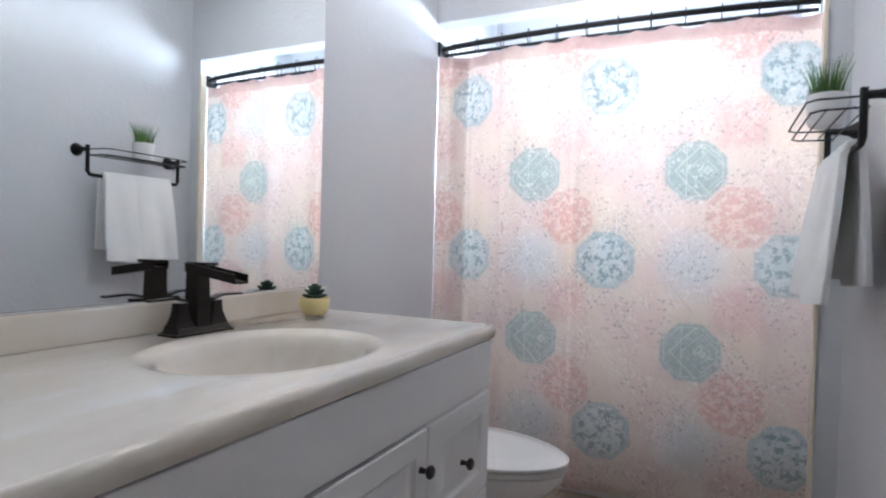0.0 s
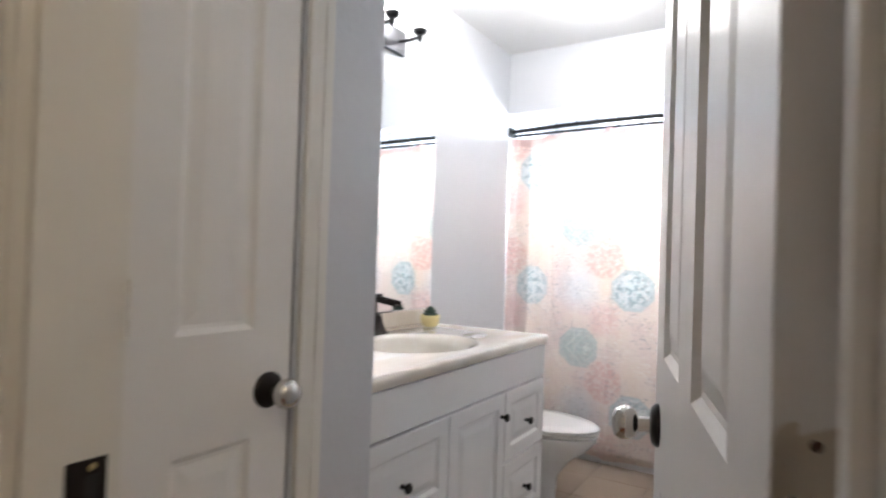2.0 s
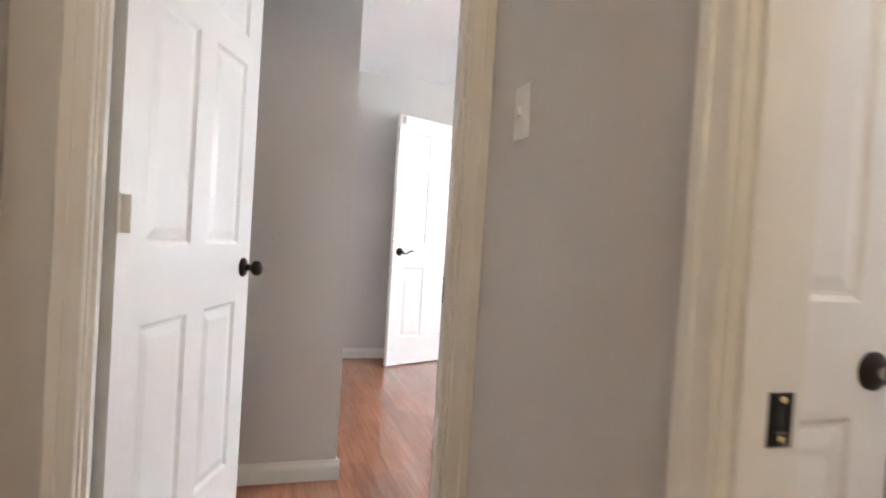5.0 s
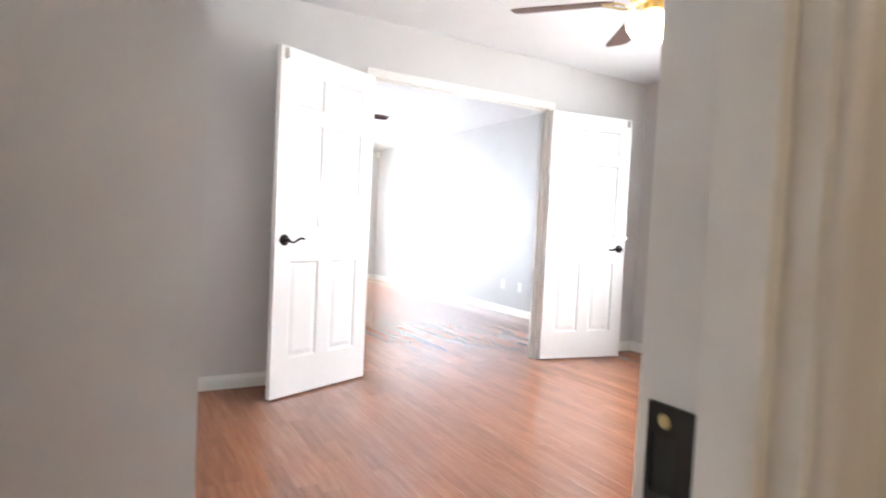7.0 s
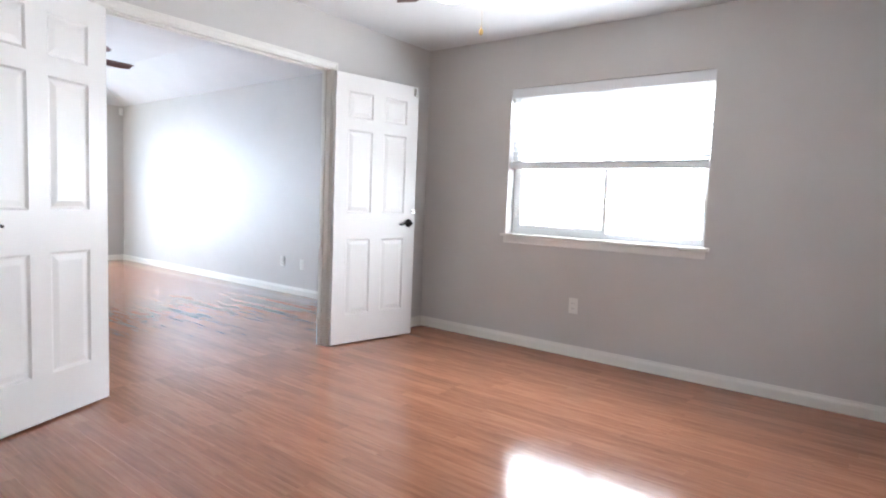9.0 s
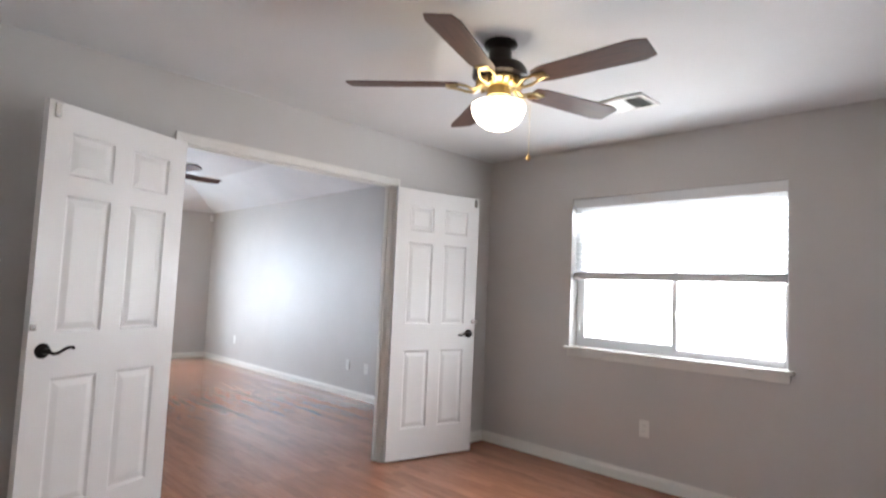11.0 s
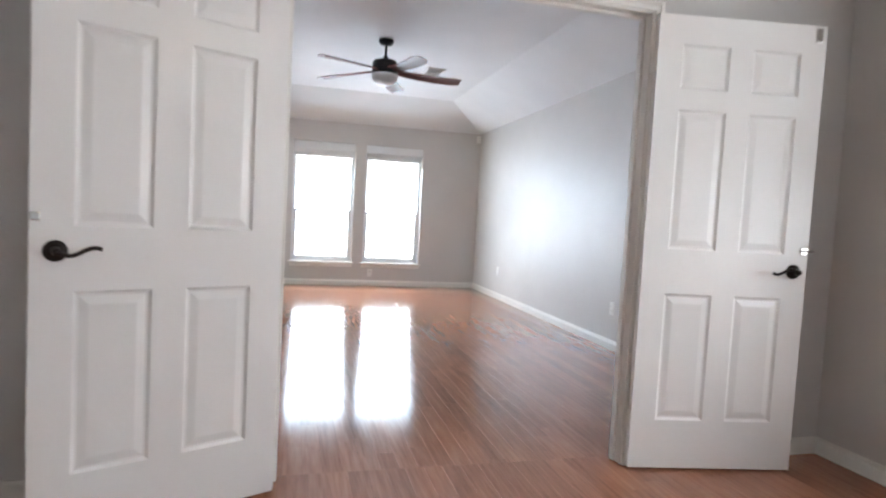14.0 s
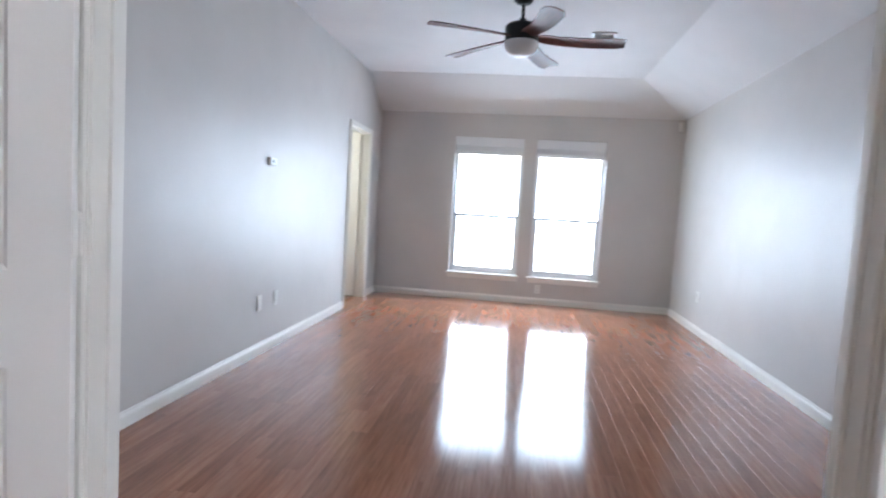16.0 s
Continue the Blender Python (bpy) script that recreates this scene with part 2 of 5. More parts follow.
    dia = calc(m, "ADD", calc(m, "ABSOLUTE", calc(m, "SUBTRACT", du, 0.045)), calc(m, "ABSOLUTE", dv))
    diag = calc(m, "ABSOLUTE", calc(m, "SUBTRACT", calc(m, "ABSOLUTE", dv), calc(m, "ADD", du, 0.075)))
    for val, r, w in ((dia, 0.075, 0.0022), (dia, 0.035, 0.0022), (dia, 0.012, 0.008), (diag, 0.0, 0.004), (calc(m, "ABSOLUTE", calc(m, "ADD", du, 0.03)), 0.0, 0.0022), (d, 0.097, 0.0018)):
        line = inside(calc(m, "ABSOLUTE", calc(m, "SUBTRACT", val, r)), w, 0.001)
        col = blend(m, calc(m, "MULTIPLY", calc(m, "MULTIPLY", line, within), 0.75), col, (0.78, 0.80, 0.74))
    # scattered ink marks and worn print, then the waffle weave
    for scale, low, amount, tone in ((62, 0.565, 0.85, (0.32, 0.29, 0.31)), (95, 0.57, 0.6, (0.60, 0.38, 0.34)), (48, 0.56, 0.8, (0.93, 0.89, 0.86))):
        ink = noise_tex(m, uv, scale, 3, 0.75)
        big = noise_tex(m, uv, scale * 0.1, 2)
        mark = calc(m, "MULTIPLY", span(m, ink, low, low + 0.05, 0, 1), span(m, big, 0.45, 0.54, 0, amount))
        col = blend(m, mark, col, tone)
    fade = noise_tex(m, uv, 1.5, 3)
    col = blend(m, span(m, fade, 0.3, 0.7, 0.08, 0.28), col, (0.84, 0.78, 0.74))
    col = blend(m, span(m, weave, 0.3, 0.7, 0.0, 0.22), col, (0.88, 0.84, 0.82))
    # dusty hem along the top edge
    col = blend(m, calc(m, "MULTIPLY", span(m, v, 1.862, 1.868, 0, 1), span(m, soft, 0.35, 0.6, 0.45, 0.85)), col, (0.60, 0.46, 0.44))
    wu = calc(m, "ABSOLUTE", calc(m, "SINE", calc(m, "MULTIPLY", u, 520)))
    wv = calc(m, "ABSOLUTE", calc(m, "SINE", calc(m, "MULTIPLY", v, 520)))
    bump(m, calc(m, "MINIMUM", wu, wv), 0.35, 0.002)
    wire(m, col, bsdf(m).inputs["Base Color"])
    tr = m.node_tree.nodes.new("ShaderNodeBsdfTranslucent")
    wire(m, col, tr.inputs["Color"])
    mixer = m.node_tree.nodes.new("ShaderNodeMixShader")
    mixer.inputs[0].default_value = 0.42
    wire(m, bsdf(m).outputs[0], mixer.inputs[1])
    wire(m, tr.outputs[0], mixer.inputs[2])
    wire(m, mixer.outputs[0], m.node_tree.nodes["Material Output"].inputs["Surface"])
    return m


M_CURTAIN = curtain_cloth()


def blade_wood(name, a, b, rough):
    m = mat(name, a, rough)
    g = noise_tex(m, coords(m, "Object", (3, 30, 30)), 2.0, 5, 0.6)
    wire(m, ramp(m, g, [(0.3, a), (0.7, b)]), bsdf(m).inputs["Base Color"])
    return m


M_WALNUT = blade_wood("walnut_blade", (0.05, 0.022, 0.014), (0.12, 0.05, 0.03), 0.55)
M_MAHOG = blade_wood("mahogany_blade", (0.06, 0.012, 0.010), (0.13, 0.03, 0.022), 0.55)
M_SUCC = painted("succulent_green", (0.03, 0.07, 0.05), 0.5, 0, 60, 0.3)
M_GRASS = painted("grass_green", (0.07, 0.17, 0.03), 0.6, 0, 60, 0.4)
M_YELLOW = mat("yellow_glaze", (0.72, 0.62, 0.30), 0.35)
M_WHITEPOT = painted("white_textured_pot", (0.8, 0.8, 0.8), 0.5, 0.4, 150)

# ---- mesh helpers ----


def add_box(bm, x0, x1, y0, y1, z0, z1, bevel=0.0, m=None):
    vs = [bm.verts.new((x, y, z)) for x in (x0, x1) for y in (y0, y1) for z in (z0, z1)]
    fs = [bm.faces.new([vs[i] for i in q]) for q in ((0, 1, 3, 2), (4, 6, 7, 5), (0, 4, 5, 1), (2, 3, 7, 6), (0, 2, 6, 4), (1, 5, 7, 3))]
    if bevel:
        es = list({e for f in fs for e in f.edges})
        r = bmesh.ops.bevel(bm, geom=es, offset=bevel, segments=2, affect="EDGES", profile=0.6)
        vs = [v for v in {v for f in r["faces"] for v in f.verts} | set(v for v in vs if v.is_valid)]
    if m is not None:
        bmesh.ops.transform(bm, matrix=m, verts=[v for v in vs if v.is_valid])
    return vs


def lathe(bm, profile, seg=24, m=None, sx=1.0, sy=1.0):
    """A turned shape from (radius, height) pairs about z."""
    rings = []
    for r, z in profile:
        if r < 1e-5:
            rings.append([bm.verts.new((0, 0, z))])
        else:
            rings.append([bm.verts.new((r * sx * math.cos(2 * math.pi * k / seg), r * sy * math.sin(2 * math.pi * k / seg), z)) for k in range(seg)])
    for a, b in zip(rings, rings[1:]):
        for k in range(seg):
            j = (k + 1) % seg
            q = [a[k % len(a)], a[j % len(a)], b[j % len(b)], b[k % len(b)]]
            q = list(dict.fromkeys(q))
            if len(q) >= 3:
                bm.faces.new(q)
    for ring, flip in ((rings[0], True), (rings[-1], False)):
        if len(ring) > 2:
            bm.faces.new(ring[::-1] if flip else ring)
    vs = [v for r in rings for v in r]
    if m is not None:
        bmesh.ops.transform(bm, matrix=m, verts=vs)
    return vs


def tube(bm, pts, r, seg=10):
    """A round bar along a list of points."""
    pts = [Vector(p) for p in pts]
    rings = []
    up = Vector((0.31, 0.17, 0.93))
    for i, p in enumerate(pts):
        d = (pts[min(i + 1, len(pts) - 1)] - pts[max(i - 1, 0)]).normalized()
        a = d.cross(up if abs(d.dot(up)) < 0.95 else Vector((1, 0, 0))).normalized()
        b = d.cross(a)
        rings.append([bm.verts.new(p + (a * math.cos(2 * math.pi * k / seg) + b * math.sin(2 * math.pi * k / seg)) * r) for k in range(seg)])
    for s, t in zip(rings, rings[1:]):
        for k in range(seg):
            j = (k + 1) % seg
            bm.faces.new((s[k], s[j], t[j], t[k]))
    bm.faces.new(rings[0][::-1]), bm.faces.new(rings[-1])


def mesh_of(name, bm, material, smooth=None):
    bmesh.ops.recalc_face_normals(bm, faces=bm.faces[:])
    me = bpy.data.meshes.new(name)
    bm.to_mesh(me)
    bm.free()
    me.materials.append(material)
    if smooth:
        me.polygons.foreach_set("use_smooth", [True] * len(me.polygons))
        me.set_sharp_from_angle(angle=radians(smooth))
    return me


def part(name, bm, material, parent=None, label="", m=None, smooth=None):
    ob = new(name, mesh_of(name, bm, material, smooth))
    if parent is not None:
        ob.parent = parent
    if m is not None:
        ob.matrix_basis = m
    if label:
        ob["label"] = label
    return ob


def boxes(*bs, bevel=0.0):
    bm = bmesh.new()
    for b in bs:
        add_box(bm, *b, bevel=bevel)
    return bm


def thing(name, label, category, m=None, group=""):
    ob = new(name)
    ob.empty_display_size = 0.05
    if m is not None:
        ob.matrix_basis = m
    return tagged(ob, label, category, group)


def structure(name, bm, material, label, category):
    return tagged(part(name, bm, material), label, category, "", "structure")

# ---- structure ----
XM, XB = -0.95, -0.992         # bathroom's mirror wall; the study's face of the same wall
XN, XH = -0.955, -0.87         # study doorway's wall, its study and hall faces
YS0, YS1 = -0.515, -0.40       # wall between hall and bathroom
XR = 0.64                      # bathroom's far wall
XF = -10.757                   # bedroom's window wall
JL, JR = -0.057, 0.639         # bathroom doorway
YJ0, YJ1 = -1.385, -0.563      # study doorway
XW0, XW1 = -4.505, -4.41       # wall with the double doors
DY0, DY1 = 0.666, 2.245
CH = 2.44
YN, YC0, YC1 = 3.36, -0.305, 3.51  # study window wall; bedroom side walls

structure("wall_mirror", boxes((XB, XM, -0.395, YN, 0, CH)), M_BATHWALL,
          "grey painted wall between study and bathroom", "wall")
structure("wall_study_doorway", boxes((XN, XH, YJ1, YS0, 0, CH), (XN, XH, YJ0, YJ1, 2.05, CH), (XN, XH, -1.53, YJ0, 0, CH)), M_WALL,
          "grey wall with the study doorway", "wall")
structure("wall_bath_south", boxes((XN, JL - 0.012, YS0, YS1, 0, CH), (JL - 0.012, JR + 0.012, YS0, YS1, 2.045, CH), (JR + 0.012, 1.9, YS0, YS1, 0, CH)), M_WALL,
          "grey textured wall with the bathroom doorway", "wall")
structure("wall_bath_east", boxes((XR, XR + 0.12, YS1, 3.22, 0, CH)), M_BATHWALL, "pale grey textured bathroom wall", "wall")
structure("wall_closet_front", boxes((-0.335, -0.243, YS1, -0.30, 0, CH), (-0.335, -0.243, -0.30, 0.045, 2.045, CH), (-0.335, -0.243, 0.045, 0.30, 0, CH)),
          M_BATHWALL, "grey textured wall of the linen closet", "wall")
structure("wall_closet_side", boxes((XM, -0.335, 0.21, 0.30, 0, CH)), M_BATHWALL, "grey wall beside the vanity", "wall")
structure("wall_tub_header", boxes((XM, XR, 2.45, 2.55, 2.07, CH)), M_BATHWALL, "grey header above the bathtub opening", "wall")
structure("wall_tub_return", boxes((0.567, XR, 2.45, 3.22, 0, 2.07), (0.567, XR, 2.55, 3.22, 2.07, CH)), M_BATHWALL, "pale wall end of the bathtub alcove", "wall")
WBX0, WBX1, WBZ0, WBZ1 = -0.60, 0.36, 1.42, 2.15
structure("wall_bath_north", boxes((XM, WBX0, 3.22, 3.47, 0, CH), (WBX1, XR + 0.12, 3.22, 3.47, 0, CH), (WBX0, WBX1, 3.22, 3.47, 0, WBZ0), (WBX0, WBX1, 3.22, 3.47, WBZ1, CH)),
          M_BATHWALL, "white wall behind the bathtub with a high window", "wall")
WX0, WX1, WZ0, WZ1 = -3.552, -2.045, 0.894, 2.04
structure("wall_study_north", boxes((XW1, WX0, YN, 3.47, 0, CH), (WX1, XB, YN, 3.47, 0, CH), (WX0, WX1, YN, 3.47, 0, WZ0), (WX0, WX1, YN, 3.47, WZ1, CH), (XB, XM, YN, 3.47, 0, CH)),
          M_WALL, "grey wall with the study window", "wall")
structure("wall_double_door", boxes((XW0, XW1, -0.795, DY0, 0, 3.0), (XW0, XW1, DY1, YC1 + 0.12, 0, 3.0), (XW0, XW1, DY0, DY1, 2.072, 3.0)), M_WALL,
          "grey wall with the wide double doorway", "wall")
structure("wall_study_south", boxes((XW1, -2.14, -0.795, -0.675, 0, CH)), M_WALL, "grey side wall of the study", "wall")
structure("wall_study_nib", boxes((-2.14, -2.02, -1.53, -0.675, 0, CH)), M_WALL, "grey wall facing the study entry", "wall")
structure("wall_hall_south", boxes((-2.14, 1.9, -1.65, -1.53, 0, CH)), M_WALL, "grey hallway wall", "wall")
structure("wall_hall_east", boxes((1.9, 2.02, -1.65, YS1, 0, CH)), M_WALL, "grey wall closing the hallway", "wall")
structure("wall_bedroom_north", boxes((XF, XW0, YC1, YC1 + 0.12, 0, 3.0)), M_WALL, "grey glossy bedroom wall", "wall")
BDX0, BDX1 = -10.24, -9.42
structure("wall_bedroom_south", boxes((XF, BDX0, YC0 - 0.12, YC0, 0, 3.0), (BDX1, XW0, YC0 - 0.12, YC0, 0, 3.0), (BDX0, BDX1, YC0 - 0.12, YC0, 2.04, 3.0)), M_WALL,
          "grey bedroom wall with a doorway", "wall")
FY = ((0.688, 1.575), (1.735, 2.603))
FZ0, FZ1 = 0.35, 2.11
structure("wall_bedroom_west", boxes((XF - 0.16, XF, YC0 - 0.12, FY[0][0], 0, 3.0), (XF - 0.16, XF, FY[0][1], FY[1][0], 0, 3.0), (XF - 0.16, XF, FY[1][1], YC1 + 0.12, 0, 3.0),
                                     *[(XF - 0.16, XF, a, b, 0, FZ0) for a, b in FY], *[(XF - 0.16, XF, a, b, FZ1, 3.0) for a, b in FY]), M_WALL,
          "grey wall with two tall windows", "wall")
structure("wall_dressing_room", boxes((XF - 0.12, XF, -1.65, YC0 - 0.12, 0, 2.5), (-8.6, -8.48, -1.65, YC0 - 0.12, 0, 2.5), (XF, -10.0, -1.65, -1.53, 0, 2.5), (-9.2, -8.6, -1.65, -1.53, 0, 2.5),
                                      (-10.0, -9.2, -1.65, -1.53, 0, 1.0), (-10.0, -9.2, -1.65, -1.53, 2.0, 2.5)), M_WALL, "plain walls of the small room beyond the bedroom", "wall")

bm = boxes((XW1, 2.02, -1.65, 3.47, CH, CH + 0.1), (XF - 0.12, -8.48, -1.65, YC0 - 0.12, 2.5, 2.6))
structure("ceiling", bm, M_CEIL, "white lightly textured flat ceiling", "ceiling")


def bedroom_ceiling():
    """A flat centre with slopes down to the far and the side wall."""
    bm = bmesh.new()
    zf, xb, yb = 2.74, -10.04, 2.835
    x0, x1, y0, y1 = XF, XW0, YC0, YC1
    P = [(x0, y0, 2.40), (x0, y1, 2.42), (x1, y1, 2.46), (xb, y0, zf), (xb, yb, zf), (x1, yb, zf), (x1, y0, zf)]
    Q = [bm.verts.new(p) for p in P] + [bm.verts.new((p[0], p[1], p[2] + 0.1)) for p in P]
    for f in ((0, 1, 4, 3), (1, 2, 5, 4), (3, 4, 5, 6)):
        bm.faces.new([Q[i] for i in f]), bm.faces.new([Q[i + 7] for i in f][::-1])
    rim = (0, 1, 2, 5, 6, 3)
    for a, b in zip(rim, rim[1:] + rim[:1]):
        bm.faces.new((Q[a], Q[b], Q[b + 7], Q[a + 7]))
    return bm


structure("ceiling_bedroom", bedroom_ceiling(), M_CEIL, "white vaulted bedroom ceiling with sloped sides", "ceiling")
structure("floor_base", boxes((XF - 0.16, 2.02, -1.65, YC1 + 0.12, -0.12, -0.014)), M_DARK, "subfloor under the laminate", "floor")
tagged(part("ground", boxes((-80, 70, -70, 80, -0.4, -0.3)), M_TILE), "plain ground around the house", "ground", "", "structure")

# baseboards: profile with a rounded top
BASE_H = 0.085


def baseboard(x0, y0, x1, y1, nx, ny, m=None):
    """A skirting run from one point to another on a wall whose normal is (nx, ny)."""
    bm = bmesh.new()
    prof = [(0.001, 0.0), (0.015, 0.0), (0.015, 0.055), (0.012, 0.066), (0.008, 0.072), (0.006, BASE_H), (0.001, BASE_H)]
    a = [bm.verts.new((x0 + nx * d, y0 + ny * d, z)) for d, z in prof]
    b = [bm.verts.new((x1 + nx * d, y1 + ny * d, z)) for d, z in prof]
    n = len(prof)
    for i in range(n):
        j = (i + 1) % n
        bm.faces.new((a[i], a[j], b[j], b[i]))
    bm.faces.new(a), bm.faces.new(b[::-1])
    ob = structure("baseboard", bm, M_TRIM, "white painted baseboard", "baseboard")
    if m is not None:
        ob.matrix_basis = m


for run in ((XW1, -0.675, XW1, DY0 - 0.06, 1, 0), (XW1, DY1 + 0.06, XW1, YN - 0.015, 1, 0), (XW1, YN, XB, YN, 0, -1), (XW1 + 0.015, -0.675, -2.02, -0.675, 0, 1), (-2.02, -1.515, -2.02, -0.66, 1, 0),
            (XB, -0.38, XB, YN - 0.015, -1, 0), (XF + 0.015, YC1, XW0 - 0.015, YC1, 0, -1), (XF, YC0, XF, YC1, 1, 0), (BDX1 + 0.065, YC0, XW0 - 0.015, YC0, 0, 1),
            (XF + 0.015, YC0, BDX0 - 0.065, YC0, 0, 1), (-2.005, -1.53, XN - 0.015, -1.53, 0, 1), (XH + 0.02, YS0, JL - 0.09, YS0, 0, -1), (XH + 0.02, -1.53, 1.885, -1.53, 0, 1),
            (XW0, DY1 + 0.06, XW0, YC1 - 0.015, -1, 0), (XW0, YC0 + 0.015, XW0, DY0 - 0.06, -1, 0), (XR, YS1, XR, 2.45, -1, 0)):
    baseboard(*run)


def casing(name, axis, wall, sign, a, b, top, width=0.062, m=None):
    """Moulded casing round a doorway in a wall across `axis` ('x' or 'y') whose face is at `wall`, seen from the side `sign`; the opening runs from a to b."""
    ob = tagged(new(name), "white moulded door casing", "trim", "", "structure")
    prof = ((0.006, 0.0005), (0.006, 0.009), (0.010, 0.012), (0.020, 0.0125), (width * 0.6, 0.0145), (width * 0.64, 0.018), (width - 0.004, 0.019), (width, 0.016), (width, 0.0005))

    def board(p, q):
        """p, q: the two ends, each giving (u, z) of a point of the profile."""
        bm = bmesh.new()
        rows = []
        for end in (p, q):
            row = []
            for o, d in prof:
                u, z = end(o)
                w = wall + sign * d
                row.append(bm.verts.new((u, w, z) if axis == "y" else (w, u, z)))
            rows.append(row)
        n = len(prof)
        for k in range(n):
            bm.faces.new((rows[0][k], rows[0][(k + 1) % n], rows[1][(k + 1) % n], rows[1][k]))
        bm.faces.new(rows[0]), bm.faces.new(rows[1][::-1])
        part("casing_board", bm, M_TRIM, ob)
    board(lambda o: (a - o, 0), lambda o: (a - o, top + o))
    board(lambda o: (b + o, 0), lambda o: (b + o, top + o))
    board(lambda o: (a - o, top + o), lambda o: (b + o, top + o))
    if m is not None:
        ob.matrix_basis = m
    return ob


def jamb(name, axis, w0, w1, a, b, top, stop_at, m=None):
    """The lining of a doorway with its stop."""
    ob = tagged(new(name), "white painted door jamb with a stop", "trim", "", "structure")
    t = 0.018
    s0, s1 = stop_at
    lining = [(a, a + t, w0, w1, 0, top), (b - t, b, w0, w1, 0, top), (a + t, b - t, w0, w1, top - t, top)]
    stop = [(a + t, a + t + 0.011, s0, s1, 0, top - t), (b - t - 0.011, b - t, s0, s1, 0, top - t), (a + t + 0.011, b - t - 0.011, s0, s1, top - t - 0.011, top - t)]
    for kind, bs in (("lining", lining), ("stop", stop)):
        for q in bs:
            if axis == "x":
                q = (q[2], q[3], q[0], q[1], q[4], q[5])
            part(kind, boxes(q, bevel=0.0015), M_TRIM, ob)
    if m is not None:
        ob.matrix_basis = m
    return ob


jamb("door_jamb_bath", "y", YS0 - 0.003, YS1 + 0.003, JL - 0.016, JR + 0.016, 2.05, (YS0 + 0.012, YS1 - 0.062))
casing("door_casing_bath", "y", YS0, -1, JL, JR, 2.03, 0.066)
jamb("door_jamb_study", "x", XN - 0.003, XH + 0.003, YJ0 - 0.003, YJ1 + 0.003, 2.05, (XN + 0.042, XH - 0.012))
casing("door_casing_study", "x", XH, 1, YJ0 + 0.015, YJ1 - 0.015, 2.03, 0.066)
double_jamb = jamb("door_jamb_double", "x", XW0 - 0.003, XW1 + 0.003, DY0 - 0.003, DY1 + 0.003, 2.075, (XW0 + 0.02, XW1 - 0.045))
casing("door_casing_double", "x", XW1, 1, DY0 + 0.012, DY1 - 0.012, 2.06, 0.05)
casing("door_casing_double_inner", "x", XW0, -1, DY0 + 0.012, DY1 - 0.012, 2.06, 0.05)
jamb("door_jamb_bedroom", "y", YC0 - 0.123, YC0 + 0.003, BDX0 - 0.003, BDX1 + 0.003, 2.04, (YC0 - 0.084, YC0 - 0.054))
casing("door_casing_bedroom", "y", YC0, 1, BDX0 + 0.012, BDX1 - 0.012, 2.015, 0.06)
casing("door_casing_closet", "x", -0.243, 1, -0.297, 0.047, 2.045, 0.068)

# ---- doors ----


def panel_mesh(w, h, t):
    """A raised panel, moulded on both faces, centred on the origin, in a slab of thickness t."""
    bm = bmesh.new()
    rings = []
    for s in (1, -1):
        side = []
        for inset, depth in ((0, 0.0), (0.010, 0.0085), (0.017, 0.0095), (0.042, 0.003), (0.046, 0.0025)):
            x, z, y = w / 2 - inset, h / 2 - inset, s * (t / 2 - depth)
            side.append([bm.verts.new(p) for p in ((-x, y, -z), (x, y, -z), (x, y, z), (-x, y, z))])
        for p, q in zip(side, side[1:]):
            for k in range(4):
                bm.faces.new((p[k], p[(k + 1) % 4], q[(k + 1) % 4], q[k]))
        bm.faces.new(side[-1])
        rings.append(side[0])
    for k in range(4):
        bm.faces.new((rings[0][k], rings[0][(k + 1) % 4], rings[1][(k + 1) % 4], rings[1][k]))
    return bm


def panel_door(name, label, width, m, columns=2, height=2.03, t=0.035, material=None):
    """A moulded panel door; its hinge edge stands on the z axis and the leaf runs along +x, its faces towards -y and +y."""
    material = material or M_DOOR
    ob = thing(name, label, "door", m)
    stile = 0.112 if columns == 2 else 0.09
    mid = 0.105
    rows = ((0.235, 0.815), (1.015, 1.635), (1.725, 1.92))
    pw = (width - 2 * stile - (mid if columns == 2 else 0)) / columns
    cols = [stile + i * (pw + mid) for i in range(columns)]
    bs = [(0, stile, -t / 2, t / 2, 0.012, height), (width - stile, width, -t / 2, t / 2, 0.012, height)]
    zs = [0.012] + [z for r in rows for z in r] + [height]
    for i in range(0, len(zs), 2):
        bs.append((stile, width - stile, -t / 2, t / 2, zs[i], zs[i + 1]))
    if columns == 2:
        for a, b in rows:
            bs.append((stile + pw, stile + pw + mid, -t / 2, t / 2, a, b))
    part("slab", boxes(*bs), material, ob)
    for a, b in rows:
        me = mesh_of("panel", panel_mesh(pw, b - a, t), material)
        for c in cols:
            p = new("panel", me)
            p.parent, p.location = ob, (c + pw / 2, 0, (a + b) / 2)
    return ob


def knob_parts(door, x, z, t, both=True, ball=None):
    """A round knob on its rosette, on both faces."""
    for s in ((1, -1) if both else (-1,)):
        m = Matrix.Translation((x, s * t / 2, z)) @ pose(0, 0, 0, -90 * s, 0, 0)
        bm = bmesh.new()
        lathe(bm, [(0.0, 0.0), (0.034, 0.0), (0.034, 0.005), (0.028, 0.011), (0.014, 0.014), (0.0, 0.014)], 28)
        rose = part("rosette", bm, M_BLACK, door, "dark bronze rosette", m, 40)
        bm = bmesh.new()
        lathe(bm, [(0.0, 0.012), (0.012, 0.012), (0.012, 0.032), (0.022, 0.037), (0.0275, 0.047), (0.0275, 0.058), (0.022, 0.068), (0.012, 0.072), (0.0, 0.073)], 28)
        part("knob", bm, ball or M_BLACK, door, "round door knob", m, 40)


